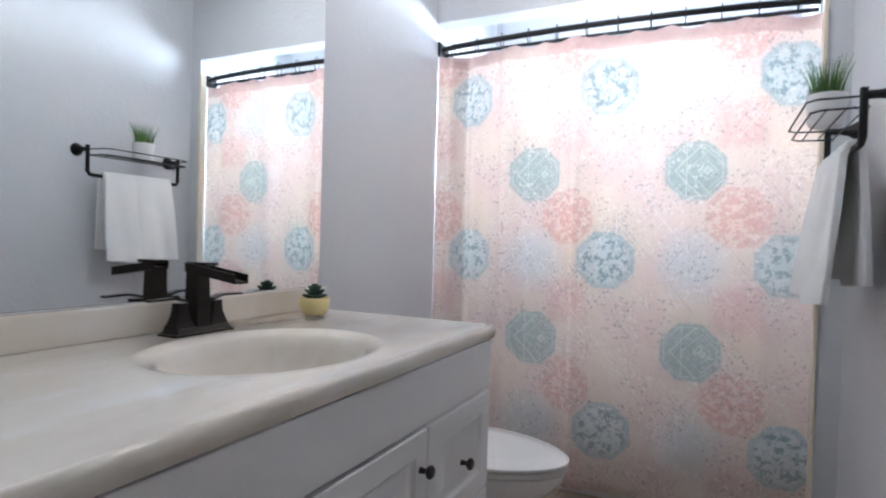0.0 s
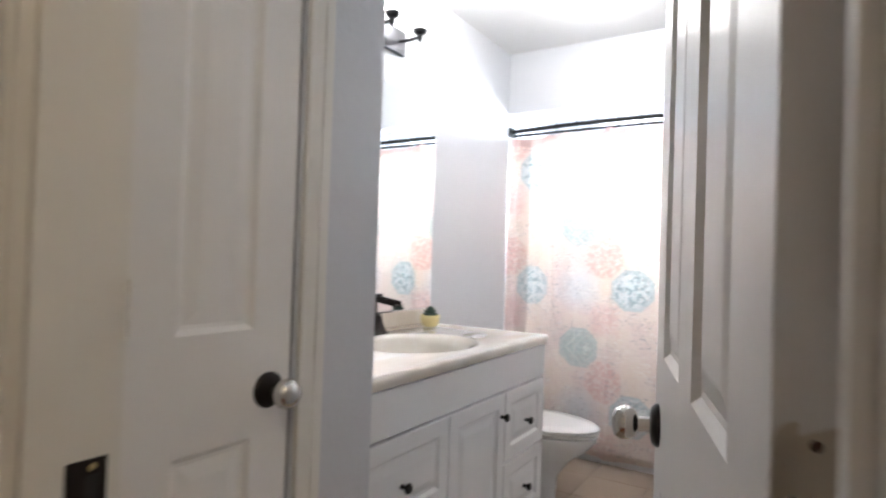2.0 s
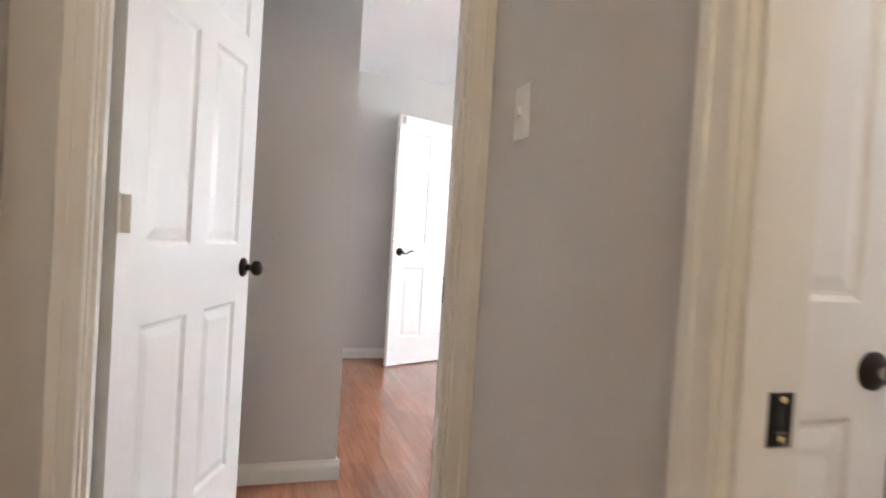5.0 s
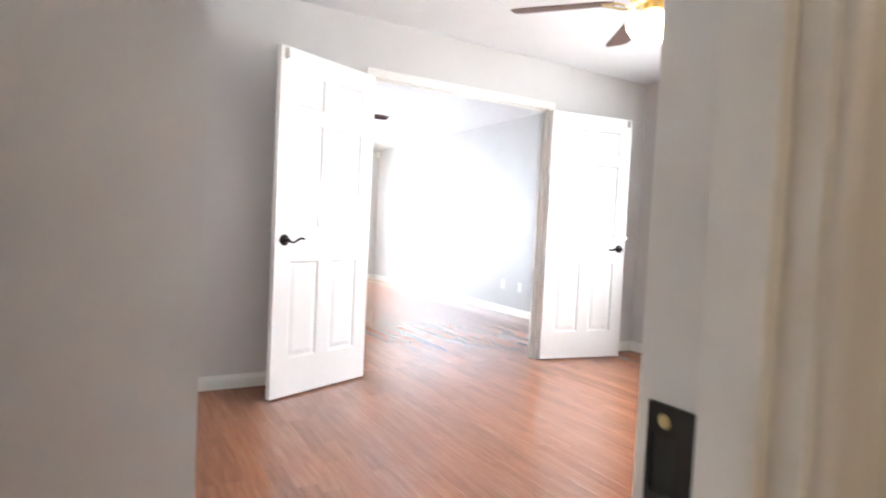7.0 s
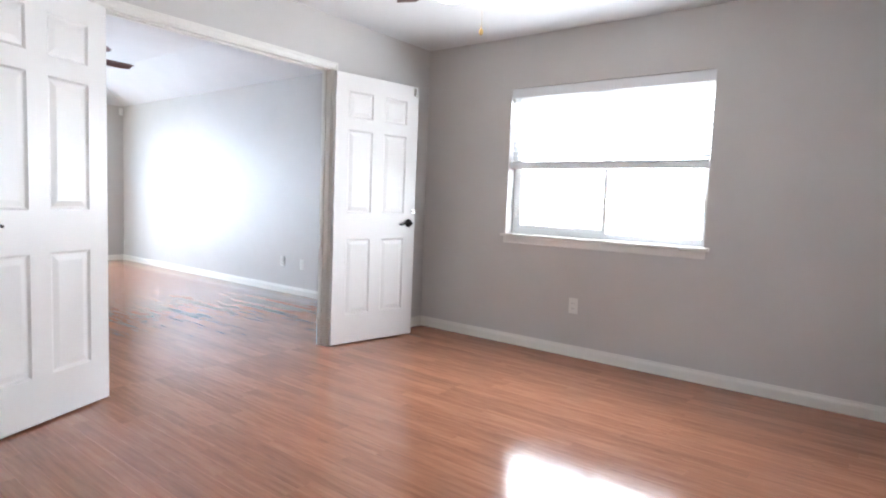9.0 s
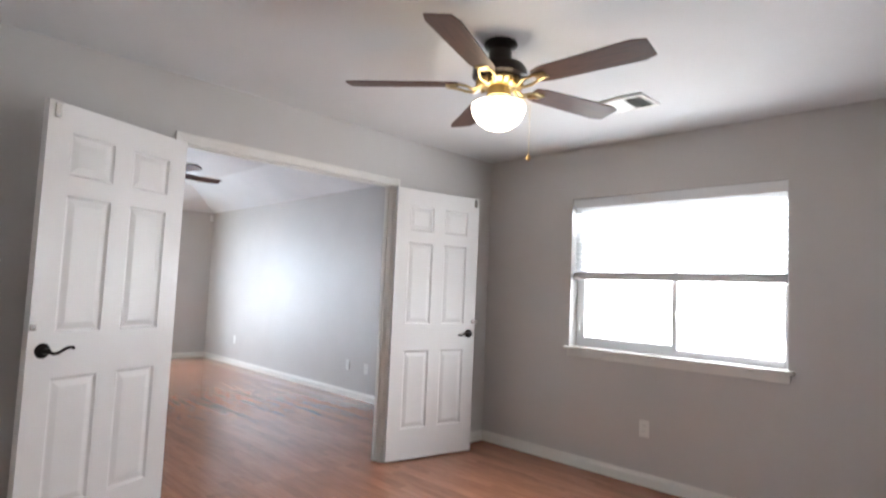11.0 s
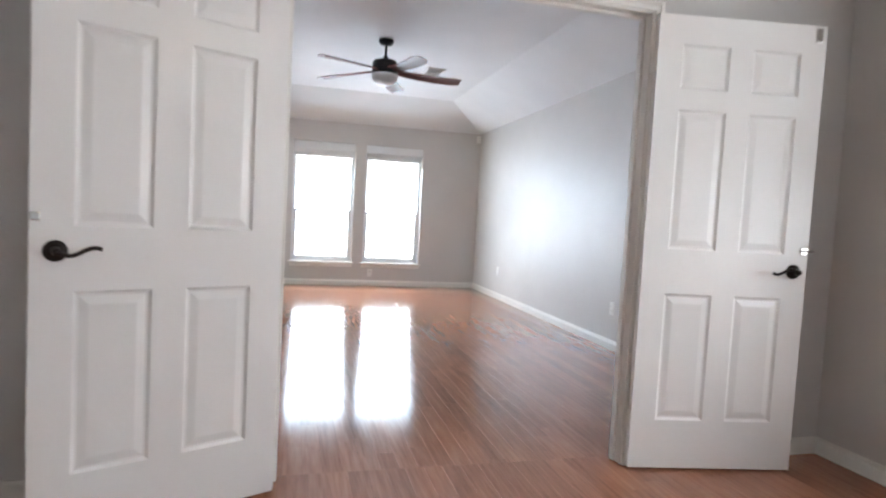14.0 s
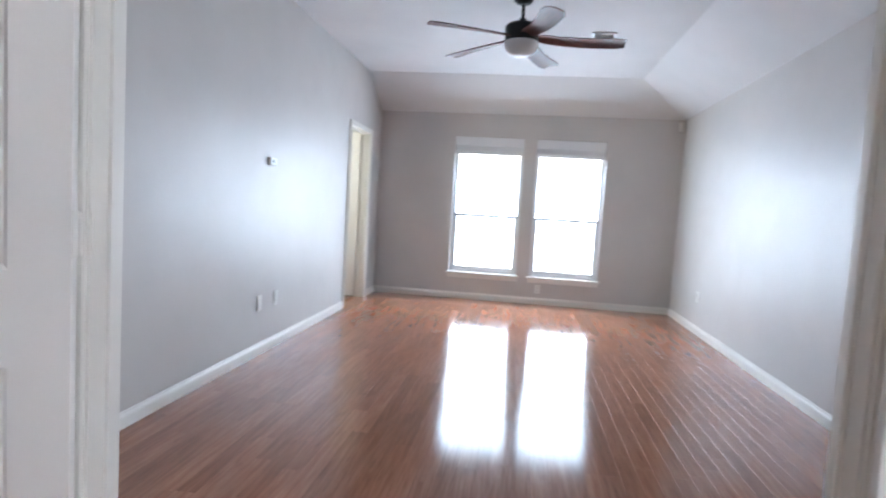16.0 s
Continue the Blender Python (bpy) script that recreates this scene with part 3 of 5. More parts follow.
def lever_parts(door, x, z, t, sign, turn):
    """A curved lever on a round rosette; turn: the way the lever points along x."""
    m = Matrix.Translation((x, sign * t / 2, z)) @ pose(0, 0, 0, -90 * sign, 0, 0)
    bm = bmesh.new()
    lathe(bm, [(0.0, 0.0), (0.033, 0.0), (0.033, 0.006), (0.026, 0.013), (0.013, 0.018), (0.012, 0.045), (0.0, 0.047)], 28)
    part("rosette", bm, M_BLACK, door, "dark bronze rosette", m, 40)
    bm = bmesh.new()
    pts = []
    for i in range(13):
        k = i / 12
        pts.append((turn * 0.118 * k, 0.012 * math.sin(k * 5.6), 0.042 - 0.004 * k))
    tube(bm, pts, 0.0068, 10)
    part("lever", bm, M_BLACK, door, "wavy dark bronze lever", Matrix.Translation((x, sign * t / 2, z)) @ pose(0, 0, 0, -90 * sign, 0, 0), 40)


def hinge_parts(door, t, side, heights=(0.22, 1.09, 1.84), material=None, pin=None):
    for z in heights:
        bm = bmesh.new()
        for k in range(5):
            z0 = -0.046 + k * 0.0185
            lathe(bm, [(0, z0), (0.0064, z0), (0.0064, z0 + 0.0163), (0, z0 + 0.0163)], 12)
        add_box(bm, -0.0015, 0.0015, -0.03, 0.0, -0.044, 0.044)
        h = part("hinge", bm, material or M_TRIM, door, "painted butt hinge", Matrix.Translation((-0.004, side * (t / 2 + 0.004), z)), 40)
        bm = bmesh.new()
        lathe(bm, [(0, -0.0455), (0.0058, -0.0455), (0.0058, 0.045), (0.0066, 0.0452), (0.0066, 0.0475), (0, 0.048)], 12)
        part("hinge_pin", bm, pin or M_TRIM, h, "hinge pin", None, 40)


# double doors, both folded back towards the wall
LW = 0.775
def leaf(name, label, hinge, tip, sign, turn):
    ang = math.degrees(math.atan2(tip[1] - hinge[1], tip[0] - hinge[0]))
    d = panel_door(name, label, LW, pose(hinge[0], hinge[1], 0, 0, 0, ang), 2, 2.045)
    lever_parts(d, LW - 0.065, 0.94, 0.035, sign, turn)
    lever_parts(d, LW - 0.065, 0.94, 0.035, -sign, turn)
    hinge_parts(d, 0.035, -sign)
    for z in (0.22, 1.09, 1.84):
        part("hinge_plate", boxes((-0.0022, -0.0002, -0.016, 0.016, z - 0.05, z + 0.05), bevel=0.0006), M_TRIM, d, "painted hinge plate")
    bm = boxes((LW - 0.052, LW - 0.024, sign * 0.0175, sign * 0.0255, 1.970, 2.033) if sign > 0 else (LW - 0.052, LW - 0.024, -0.0255, -0.0175, 1.970, 2.033), bevel=0.002)
    part("ball_catch", bm, M_CHROME, d, "metal ball catch plate")
    return d


left_leaf = leaf("double_door_leaf", "white six-panel door leaf folded open against the wall, dark lever", (-4.372, 0.672), (-4.057, -0.036), 1, -1)
right_leaf = leaf("double_door_leaf", "white six-panel door leaf folded open, dark lever and chrome bolt", (-4.372, 2.239), (-4.237, 3.002), -1, -1)
bm = bmesh.new()
add_box(bm, LW - 0.04, LW - 0.008, -0.028, -0.0175, 1.02, 1.052, 0.003)
tube(bm, [(LW - 0.05, -0.03, 1.036), (LW + 0.02, -0.03, 1.036)], 0.006)
part("latch_bolt", bm, M_CHROME, right_leaf, "bright chrome slide latch")

bm = bmesh.new()
add_box(bm, LW - 0.026, LW - 0.002, 0.0175, 0.026, 1.03, 1.056, 0.003)
part("latch_keeper", bm, M_CHROME, left_leaf, "small metal latch keeper")


def jamb_hinge(y, sign, z):
    """A painted hinge plate let into the lining of the double doorway, with its screws."""
    pts = [(0.002, -0.051), (0.026, -0.051), (0.034, -0.043), (0.034, 0.043), (0.026, 0.051), (0.002, 0.051)]
    bm = bmesh.new()
    rows = [[bm.verts.new((XW1 - a, y + sign * d, z + b)) for a, b in pts] for d in (0.0, 0.0025)]
    for k in range(len(pts)):
        n = (k + 1) % len(pts)
        bm.faces.new((rows[0][k], rows[0][n], rows[1][n], rows[1][k]))
    bm.faces.new(rows[0]), bm.faces.new(rows[1][::-1])
    plate = part("hinge_plate", bm, M_TRIM, double_jamb, "painted hinge plate")
    for a, b in ((0.012, 0.036), (0.024, 0.0), (0.012, -0.036)):
        bm = bmesh.new()
        lathe(bm, [(0, 0), (0.004, 0), (0.003, 0.001), (0.0012, 0.0004), (0, 0.0004)], 10)
        part("screw", bm, M_PLAST, plate, "painted screw head", Matrix.Translation((XW1 - a, y + sign * 0.0025, z + b)) @ pose(0, 0, 0, -90 * sign, 0, 0))


for z in (0.22, 1.09, 1.84):
    jamb_hinge(DY0 + 0.0152, 1, z)
    jamb_hinge(DY1 - 0.0152, -1, z)

# study door, standing open into the study
dang = math.degrees(math.atan2(-1.08 + 1.368, -1.79 + 1.005))
study_door = panel_door("study_door", "white six-panel door standing open, dark knob", 0.80, pose(-1.005, -1.368, 0, 0, 0, dang))
knob_parts(study_door, 0.80 - 0.06, 0.93, 0.035)
hinge_parts(study_door, 0.035, -1)
# bathroom door, open into the bathroom
bath_door = panel_door("bathroom_door", "white panelled door standing open, bright knob, patched hinge edge", 0.70, pose(0.615, -0.407, 0, 0, 0, 90 + 16))
knob_parts(bath_door, 0.70 - 0.06, 0.90, 0.035, True, M_CHROME)
# filled hinge mortises with rusty screw holes in the door's edge
M_FILLER = painted("yellowed_filler", (0.60, 0.53, 0.44), 0.6, 0.2, 90, 0.12)
M_RUST = painted("rust_brown_hole", (0.07, 0.035, 0.02), 0.8, 0.2, 200, 0.3)
for z in (0.22, 1.03, 1.80):
    bm = bmesh.new()
    outline = []
    for k in range(9):
        a = math.pi / 2 * k / 8
        outline.append((0.0165 - 0.012 * (1 - math.sin(a)), 0.046 - 0.012 * (1 - math.cos(a))))
    outline = [(-0.0165, 0.046)] + [(y, v) for y, v in outline[::-1]]
    loop = outline + [(y, -v) for y, v in outline[::-1]]
    faces = [[bm.verts.new((x, y, v)) for y, v in loop] for x in (-0.0012, 0.0)]
    bm.faces.new(faces[0][::-1]), bm.faces.new(faces[1])
    for k in range(len(loop)):
        n = (k + 1) % len(loop)
        bm.faces.new((faces[0][k], faces[0][n], faces[1][n], faces[1][k]))
    bmesh.ops.recalc_face_normals(bm, faces=bm.faces[:])
    patch = part("hinge_patch", bm, M_FILLER, bath_door, "filled hinge mortise", Matrix.Translation((-0.0002, 0, z)))
    for y, v, rr in ((-0.004, 0.034, 0.0034), (0.006, 0.004, 0.0026), (-0.002, -0.028, 0.0034)):
        bm = bmesh.new()
        lathe(bm, [(0, 0), (rr, 0), (rr * 0.7, 0.0005), (0, 0.0006)], 10)
        part("screw_hole", bm, M_RUST, patch, "rusty screw hole", Matrix.Translation((-0.0013, y, v)) @ pose(0, 0, 0, 0, -90, 0))
# linen closet door, shut
closet_door = panel_door("closet_door", "narrow white panelled closet door, shut, nickel knob on dark rosette", 0.337, pose(-0.262, -0.300, 0, 0, 0, 90), 1, 2.03)
knob_parts(closet_door, 0.337 - 0.052, 0.897, 0.035, False, M_CHROME)
# Pins coloured dark here to draw the shade in the gaps between knuckles.
hinge_parts(closet_door, 0.035, -1, (0.22, 1.067, 1.83), None, M_BLACK)
bed_door = panel_door("dressing_door", "white panelled door standing open into the small room", 0.80, pose(BDX0 + 0.02, YC0 - 0.115, 0, 0, 0, -84))
knob_parts(bed_door, 0.80 - 0.06, 0.93, 0.035)


def strike(name, m, lo, hi):
    ob = thing(name, "dark bronze strike plate screwed to a white jamb", "strike plate", m)
    bm = boxes((0, 0.0025, lo, hi, -0.033, -0.016), (0, 0.0025, lo, hi, 0.016, 0.033), (0, 0.0025, lo, -0.008, -0.016, 0.016), (0, 0.0025, 0.008, hi, -0.016, 0.016))
    part("plate", bm, M_BLACK, ob)
    for z in (-0.024, 0.024):
        bm = bmesh.new()
        lathe(bm, [(0, 0), (0.0042, 0), (0.003, 0.0014), (0, 0.0016)], 12)
        part("screw", bm, M_BRASS, ob, "brass screw", Matrix.Translation((0.0025, 0, z)) @ pose(0, 0, 0, 0, 90, 0))
    part("hole", boxes((0.0002, 0.0008, -0.008, 0.008, -0.016, 0.016)), M_DARK, ob, "dark latch hole")


strike("strike_plate", pose(JL + 0.0025, -0.430, 0.889), -0.029, 0.016)
strike("strike_plate", pose(XN + 0.018, YJ1 - 0.0155, 0.945, 0, 0, -90), -0.011, 0.023)

# ---- floors in pieces ----
PL, PW, PT = 1.05, 0.083, 0.013
plank_data = {}


def plank_mesh(l, w):
    key = (round(l, 3), round(w, 3))
    if key not in plank_data:
        bm = bmesh.new()
        c = 0.0003
        lo = [bm.verts.new((x, y, -PT)) for x, y in ((0, 0), (l, 0), (l, w), (0, w))]
        md = [bm.verts.new((x, y, -c)) for x, y in ((0, 0), (l, 0), (l, w), (0, w))]
        hi = [bm.verts.new((x, y, 0)) for x, y in ((c, c), (l - c, c), (l - c, w - c), (c, w - c))]
        for a, b in ((lo, md), (md, hi)):
            for k in range(4):
                bm.faces.new((a[k], a[(k + 1) % 4], b[(k + 1) % 4], b[k]))
        bm.faces.new(hi)
        plank_data[key] = mesh_of("plank", bm, M_FLOOR)
    return plank_data[key]


def planks(name, label, x0, x1, y0, y1, holes=()):
    """A laminate floor of boards along x with staggered ends."""
    base = tagged(part(name, boxes((x0, x1, y0, y1, -0.0139, -0.0135)), M_DARK), label, "floor", "", "structure")
    rng = random.Random(name)
    y, row = y0, 0
    while y < y1 - 0.01:
        w = min(PW, y1 - y)
        x = x0
        first = PL * (0.2 + 0.75 * rng.random())
        l = first
        while x < x1 - 0.01:
            l = min(l, x1 - x)
            o = new("plank", plank_mesh(l - 0.0003, w - 0.0003))
            o.parent, o.location = base, (x, y, 0)
            x += l
            l = PL * rng.choice((0.55, 0.75, 1.0, 1.0))
        y += PW
    return base


TILE = 0.305
tile_base = tagged(part("floor_bathroom", boxes((XM, XR, YS1, 3.22, -0.0139, -0.0135)), M_PLAST), "beige stone tile bathroom floor", "floor", "", "structure")
bm = bmesh.new()
add_box(bm, 0, TILE - 0.004, 0, TILE - 0.004, -0.012, 0, 0.001)
tile_me = mesh_of("tile", bm, M_TILE)
for i in range(6):
    for j in range(10):
        if XM + i * TILE < XR - 0.1 and YS1 + j * TILE < 2.4:
            o = new("tile", tile_me)
            o.parent, o.location = tile_base, (XM + i * TILE, YS1 + j * TILE, 0)
# ---- windows ----


def sash_window(name, label, m, w, h, slider=False):
    """A white vinyl window in a wall opening; x across, y outwards, z up from the sill."""
    ob = tagged(new(name), label, "window", "", "structure")
    ob.matrix_basis = m
    f = 0.045
    part("window_frame", boxes((0, f, 0, 0.05, 0, h), (w - f, w, 0, 0.05, 0, h), (f, w - f, 0, 0.05, 0, f), (f, w - f, 0, 0.05, h - f, h), bevel=0.003), M_VINYL, ob)
    if slider:
        c = w * 0.52
        part("sash", boxes((f, f + 0.03, -0.012, 0.02, f, h - f), (c - 0.018, c + 0.018, -0.012, 0.02, f, h - f), (f + 0.03, c - 0.018, -0.012, 0.02, f, f + 0.03), (f + 0.03, c - 0.018, -0.012, 0.02, h - f - 0.03, h - f), bevel=0.002), M_VINYL, ob)
        part("sash_lock", boxes((c - 0.012, c + 0.014, -0.028, -0.012, 0.26, 0.31), bevel=0.003), M_PLAST, ob, "grey sash lock")
        glass = ((f + 0.03, c - 0.018, f + 0.03, h - f - 0.03, 0.0), (c + 0.018, w - f, f, h - f, 0.03))
    else:
        r = h * 0.425
        part("meeting_rail", boxes((f, w - f, -0.004, 0.03, r - 0.018, r + 0.018), bevel=0.003), mat("grey_rail_paint", (0.30, 0.31, 0.33), 0.4), ob, "grey meeting rail")
        part("sash", boxes((f, f + 0.022, -0.004, 0.02, f, r - 0.018), (w - f - 0.022, w - f, -0.004, 0.02, f, r - 0.018), (f + 0.022, w - f - 0.022, -0.004, 0.02, f, f + 0.03), bevel=0.002), M_VINYL, ob)
        glass = ((f + 0.022, w - f - 0.022, f + 0.03, r - 0.018, 0.01), (f, w - f, r + 0.018, h - f, 0.025))
    for x0, x1, z0, z1, y in glass:
        g = part("pane", boxes((x0, x1, y, y + 0.004, z0, z1)), M_GLASS, ob)
        g.visible_shadow = False
    return ob


def sill(parent_name, m, w, depth):
    ob = tagged(new(parent_name), "white painted window sill with apron", "window sill", "", "structure")
    ob.matrix_basis = m
    part("stool", boxes((-0.035, w + 0.035, -0.03, 0, -0.024, -0.001), (0.001, w - 0.001, 0.0, depth, -0.02, -0.001), bevel=0.003), M_TRIM, ob)
    part("apron", boxes((-0.012, w + 0.012, -0.014, -0.0005, -0.075, -0.026), bevel=0.003), M_TRIM, ob)


sash_window("window_study", "white sliding window, overexposed daylight outside", pose(WX0, YN + 0.1, WZ0), WX1 - WX0, WZ1 - WZ0, True)
sill("sill_study", pose(WX0, YN, WZ0), WX1 - WX0, 0.1)
for i, (a, b) in enumerate(FY):
    sash_window("window_bedroom_%d" % (i + 1), "tall white single-hung window, bright daylight outside", pose(XF - 0.10, a, FZ0, 0, 0, 90), b - a, FZ1 - FZ0)
    sill("sill_bedroom_%d" % (i + 1), pose(XF, a, FZ0, 0, 0, 90), b - a, 0.1)
sash_window("window_bath", "small high white window behind the shower curtain", pose(WBX0, 3.40, WBZ0), WBX1 - WBX0, WBZ1 - WBZ0)
sash_window("window_dressing", "small white window with trees outside", pose(-9.2, -1.60, 1.0, 0, 0, 180), 0.8, 1.0)
# Plain glowing panels stand in for the daylit view beyond the windows.
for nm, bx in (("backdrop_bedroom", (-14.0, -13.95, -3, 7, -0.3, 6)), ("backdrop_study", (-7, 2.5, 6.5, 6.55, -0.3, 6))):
    tagged(part(nm, boxes(bx), M_OUT), "glowing panel for the washed-out distance outside", "backdrop", "", "structure")
tagged(part("backdrop_garden", boxes((-12, -7, -3.6, -3.55, -0.3, 4)), M_LEAFOUT), "glowing green panel for the garden outside", "backdrop", "", "structure")


def slat_blind(m, w, top, drop, slats, label, stacked=False):
    ob = thing("window_blind", label, "blind", m)
    part("headrail", boxes((0.004, w - 0.004, -0.004, 0.045, -0.058, -0.002), bevel=0.004), M_VINYL, ob)
    part("valance", boxes((0.001, w - 0.001, -0.016, -0.006, -0.118 if stacked else -0.072, -0.001), bevel=0.003), M_VINYL, ob)
    bm = bmesh.new()
    add_box(bm, 0.012, w - 0.012, -0.024, 0.024, -0.0013, 0.0013, 0.001)
    me = mesh_of("slat", bm, M_VINYL)
    for k in range(slats):
        s = new("slat", me)
        s.parent = ob
        z = -0.085 - (drop - 0.10) * k / max(1, slats - 1)
        s.matrix_basis = pose(0, 0.02, z, 0 if stacked else -40, 0, 0)
    part("bottom_rail", boxes((0.008, w - 0.008, -0.006, 0.046, -drop - 0.030, -drop + 0.016), bevel=0.006), M_VINYL, ob)
    for x in (0.12, w - 0.12):
        bm = bmesh.new()
        tube(bm, [(x, 0.021, -0.06), (x, 0.021, -drop)], 0.0012, 6)
        part("ladder_cord", bm, M_VINYL, ob)
    if not stacked:
        bm = bmesh.new()
        tube(bm, [(0.075, -0.012, -0.06), (0.075, -0.014, -0.98)], 0.0022, 6)
        lathe(bm, [(0, -1.02), (0.008, -1.015), (0.007, -0.985), (0, -0.975)], 10, Matrix.Translation((0.075, -0.014, 0)))
        part("tilt_wand", bm, M_VINYL, ob)
    return ob


slat_blind(pose(WX0, YN + 0.025, WZ1), WX1 - WX0, WZ1, 0.60, 14, "white horizontal slat blind lowered half way")
for a, b in FY:
    slat_blind(pose(XF - 0.03, a, FZ1, 0, 0, 90), b - a, FZ1, 0.19, 30, "white slat blind drawn up in a stack", True)

# ---- bathroom ----


def vanity():
    y0, y1, xf = 0.302, 1.612, -0.350
    ob = thing("vanity_cabinet", "white painted vanity cabinet with raised panels and dark knobs", "cabinet", pose(0, 0, 0))
    part("body", boxes((XM + 0.002, xf, y0, y1, 0.10, 0.62), (xf - 0.02, xf, y0, y1, 0.621, 0.797), (XM + 0.002, xf - 0.021, y1 - 0.02, y1, 0.621, 0.797), (XM + 0.002, xf - 0.021, y0, y0 + 0.02, 0.621, 0.797), (XM + 0.002, xf - 0.06, y0, y1, 0.0, 0.10)), M_CAB, ob)
    part("false_front", boxes((xf + 0.0005, xf + 0.018, y0 + 0.004, y1 - 0.002, 0.665, 0.795), bevel=0.003), M_CAB, ob)

    def front(name, a, b, z0, z1, knob):
        w, h = b - a, z1 - z0
        t = 0.019
        bm = bmesh.new()
        sw = 0.052
        loops = []
        for y, ins in ((0.0005, 0.0), (t - 0.003, 0.0), (t, 0.003), (t, sw), (0.0005, sw)):
            loops.append([bm.verts.new(v) for v in ((ins, y, ins), (w - ins, y, ins), (w - ins, y, h - ins), (ins, y, h - ins))])
        for p, q in zip(loops, loops[1:] + loops[:1]):
            for k in range(4):
                bm.faces.new((p[k], p[(k + 1) % 4], q[(k + 1) % 4], q[k]))
        f = part(name, bm, M_CAB, ob, "", Matrix.Translation((xf, a, z0)) @ Matrix(((0, 1, 0, 0), (1, 0, 0, 0), (0, 0, 1, 0), (0, 0, 0, 1))))
        part("panel", panel_mesh(w - 2 * sw, h - 2 * sw, 0.018), M_CAB, f, "", Matrix.Translation((w / 2, t / 2 + 0.0003, h / 2)))
        kb = bmesh.new()
        lathe(kb, [(0, 0.0), (0.008, 0.0), (0.006, 0.006), (0.006, 0.014), (0.014, 0.02), (0.0155, 0.026), (0.011, 0.031), (0, 0.032)], 20)
        k = part("knob", kb, M_BLACK, f, "small dark mushroom knob", Matrix.Translation((knob[0], t, knob[1])) @ pose(0, 0, 0, -90, 0, 0), 40)
        return f
    for a, b in ((0.306, 0.812), (1.228, 1.609)):
        front("drawer_front", a, b, 0.385, 0.655, ((b - a) / 2, 0.125))
        front("drawer_front", a, b, 0.112, 0.377, ((b - a) / 2, 0.13))
    front("door_front", 0.818, 1.222, 0.112, 0.655, (0.372, 0.458))


vanity()


def vanity_top():
    x0, x1, y0, y1, z0, z1 = XM + 0.001, -0.325, 0.302, 1.63, 0.80, 0.838
    cx, cy, rx, ry = -0.596, 1.005, 0.186, 0.23
    bm = bmesh.new()
    # deck with an oval basin sunk into it
    seg = 64
    prof = ((1.22, 0.0), (1.17, 0.003), (1.13, 0.0), (1.06, -0.003), (1.0, -0.012), (0.95, -0.04), (0.86, -0.09), (0.68, -0.135), (0.42, -0.155), (0.15, -0.16))
    rings = []
    for s, dz in prof:
        rings.append([bm.verts.new((cx + rx * s * math.cos(2 * math.pi * k / seg), cy + ry * s * math.sin(2 * math.pi * k / seg), z1 + dz)) for k in range(seg)])
    for a, b in zip(rings, rings[1:]):
        for k in range(seg):
            bm.faces.new((a[k], a[(k + 1) % seg], b[(k + 1) % seg], b[k]))
    bm.faces.new(rings[-1])
    # ring of points on the deck's rim, matched to the basin
    rim = []
    e = 0.012
    for k in range(seg):
        c, s = math.cos(2 * math.pi * k / seg), math.sin(2 * math.pi * k / seg)
        ts = []
        if abs(c) > 1e-6:
            ts.append(((x1 - e if c > 0 else x0) - cx) / c)
        if abs(s) > 1e-6:
            ts.append(((y1 - e if s > 0 else y0) - cy) / s)
        t = min(ts)
        rim.append(bm.verts.new((cx + t * c, cy + t * s, z1)))
    for k in range(seg):
        bm.faces.new((rim[k], rim[(k + 1) % seg], rings[0][(k + 1) % seg], rings[0][k]))
    corners = [(x0, y0), (x1 - e, y0), (x1 - e, y1 - e), (x0, y1 - e)]
    for cxy in corners:
        # fill the small corner triangles
        near = sorted(range(seg), key=lambda k: (rim[k].co.x - cxy[0]) ** 2 + (rim[k].co.y - cxy[1]) ** 2)[:2]
        if (rim[near[0]].co.xy - Vector(cxy)).length > 1e-4:
            bm.faces.new((rim[near[0]], rim[near[1]], bm.verts.new((*cxy, z1))))
    # rounded front and end edges
    steps = [(-e, 0.0), (-e * 0.4, -0.0025), (0.0, -0.012), (0.0, -0.026), (-0.004, -0.038), (-0.03, -0.0385)]
    for p, q in zip(steps, steps[1:]):
        f = [bm.verts.new(v) for v in ((x1 + p[0], y0, z1 + p[1]), (x1 + p[0], y1 + p[0], z1 + p[1]), (x1 + q[0], y1 + q[0], z1 + q[1]), (x1 + q[0], y0, z1 + q[1]))]
        bm.faces.new(f)
        f = [bm.verts.new(v) for v in ((x1 + p[0], y1 + p[0], z1 + p[1]), (x0, y1 + p[0], z1 + p[1]), (x0, y1 + q[0], z1 + q[1]), (x1 + q[0], y1 + q[0], z1 + q[1]))]
        bm.faces.new(f)
    bmesh.ops.remove_doubles(bm, verts=bm.verts[:], dist=0.0004)
    ob = tagged(part("vanity_countertop", bm, M_MARBLE, None, "", None, 50), "glossy beige cultured marble vanity top with oval basin", "countertop")
    part("backsplash", boxes((XM + 0.001, XM + 0.022, 0.302, 1.642, 0.8385, 0.912), bevel=0.006), M_MARBLE, ob)
    part("side_splash", boxes((XM + 0.023, -0.34, 0.302, 0.32, 0.8385, 0.912), bevel=0.006), M_MARBLE, ob)
    bm = bmesh.new()
    lathe(bm, [(0, 0), (0.022, 0.0), (0.02, 0.003), (0.012, 0.001), (0, 0.001)], 20, Matrix.Translation((cx, cy, z1 - 0.159)))
    part("drain", bm, M_BLACK, ob, "dark drain", None, 40)


vanity_top()


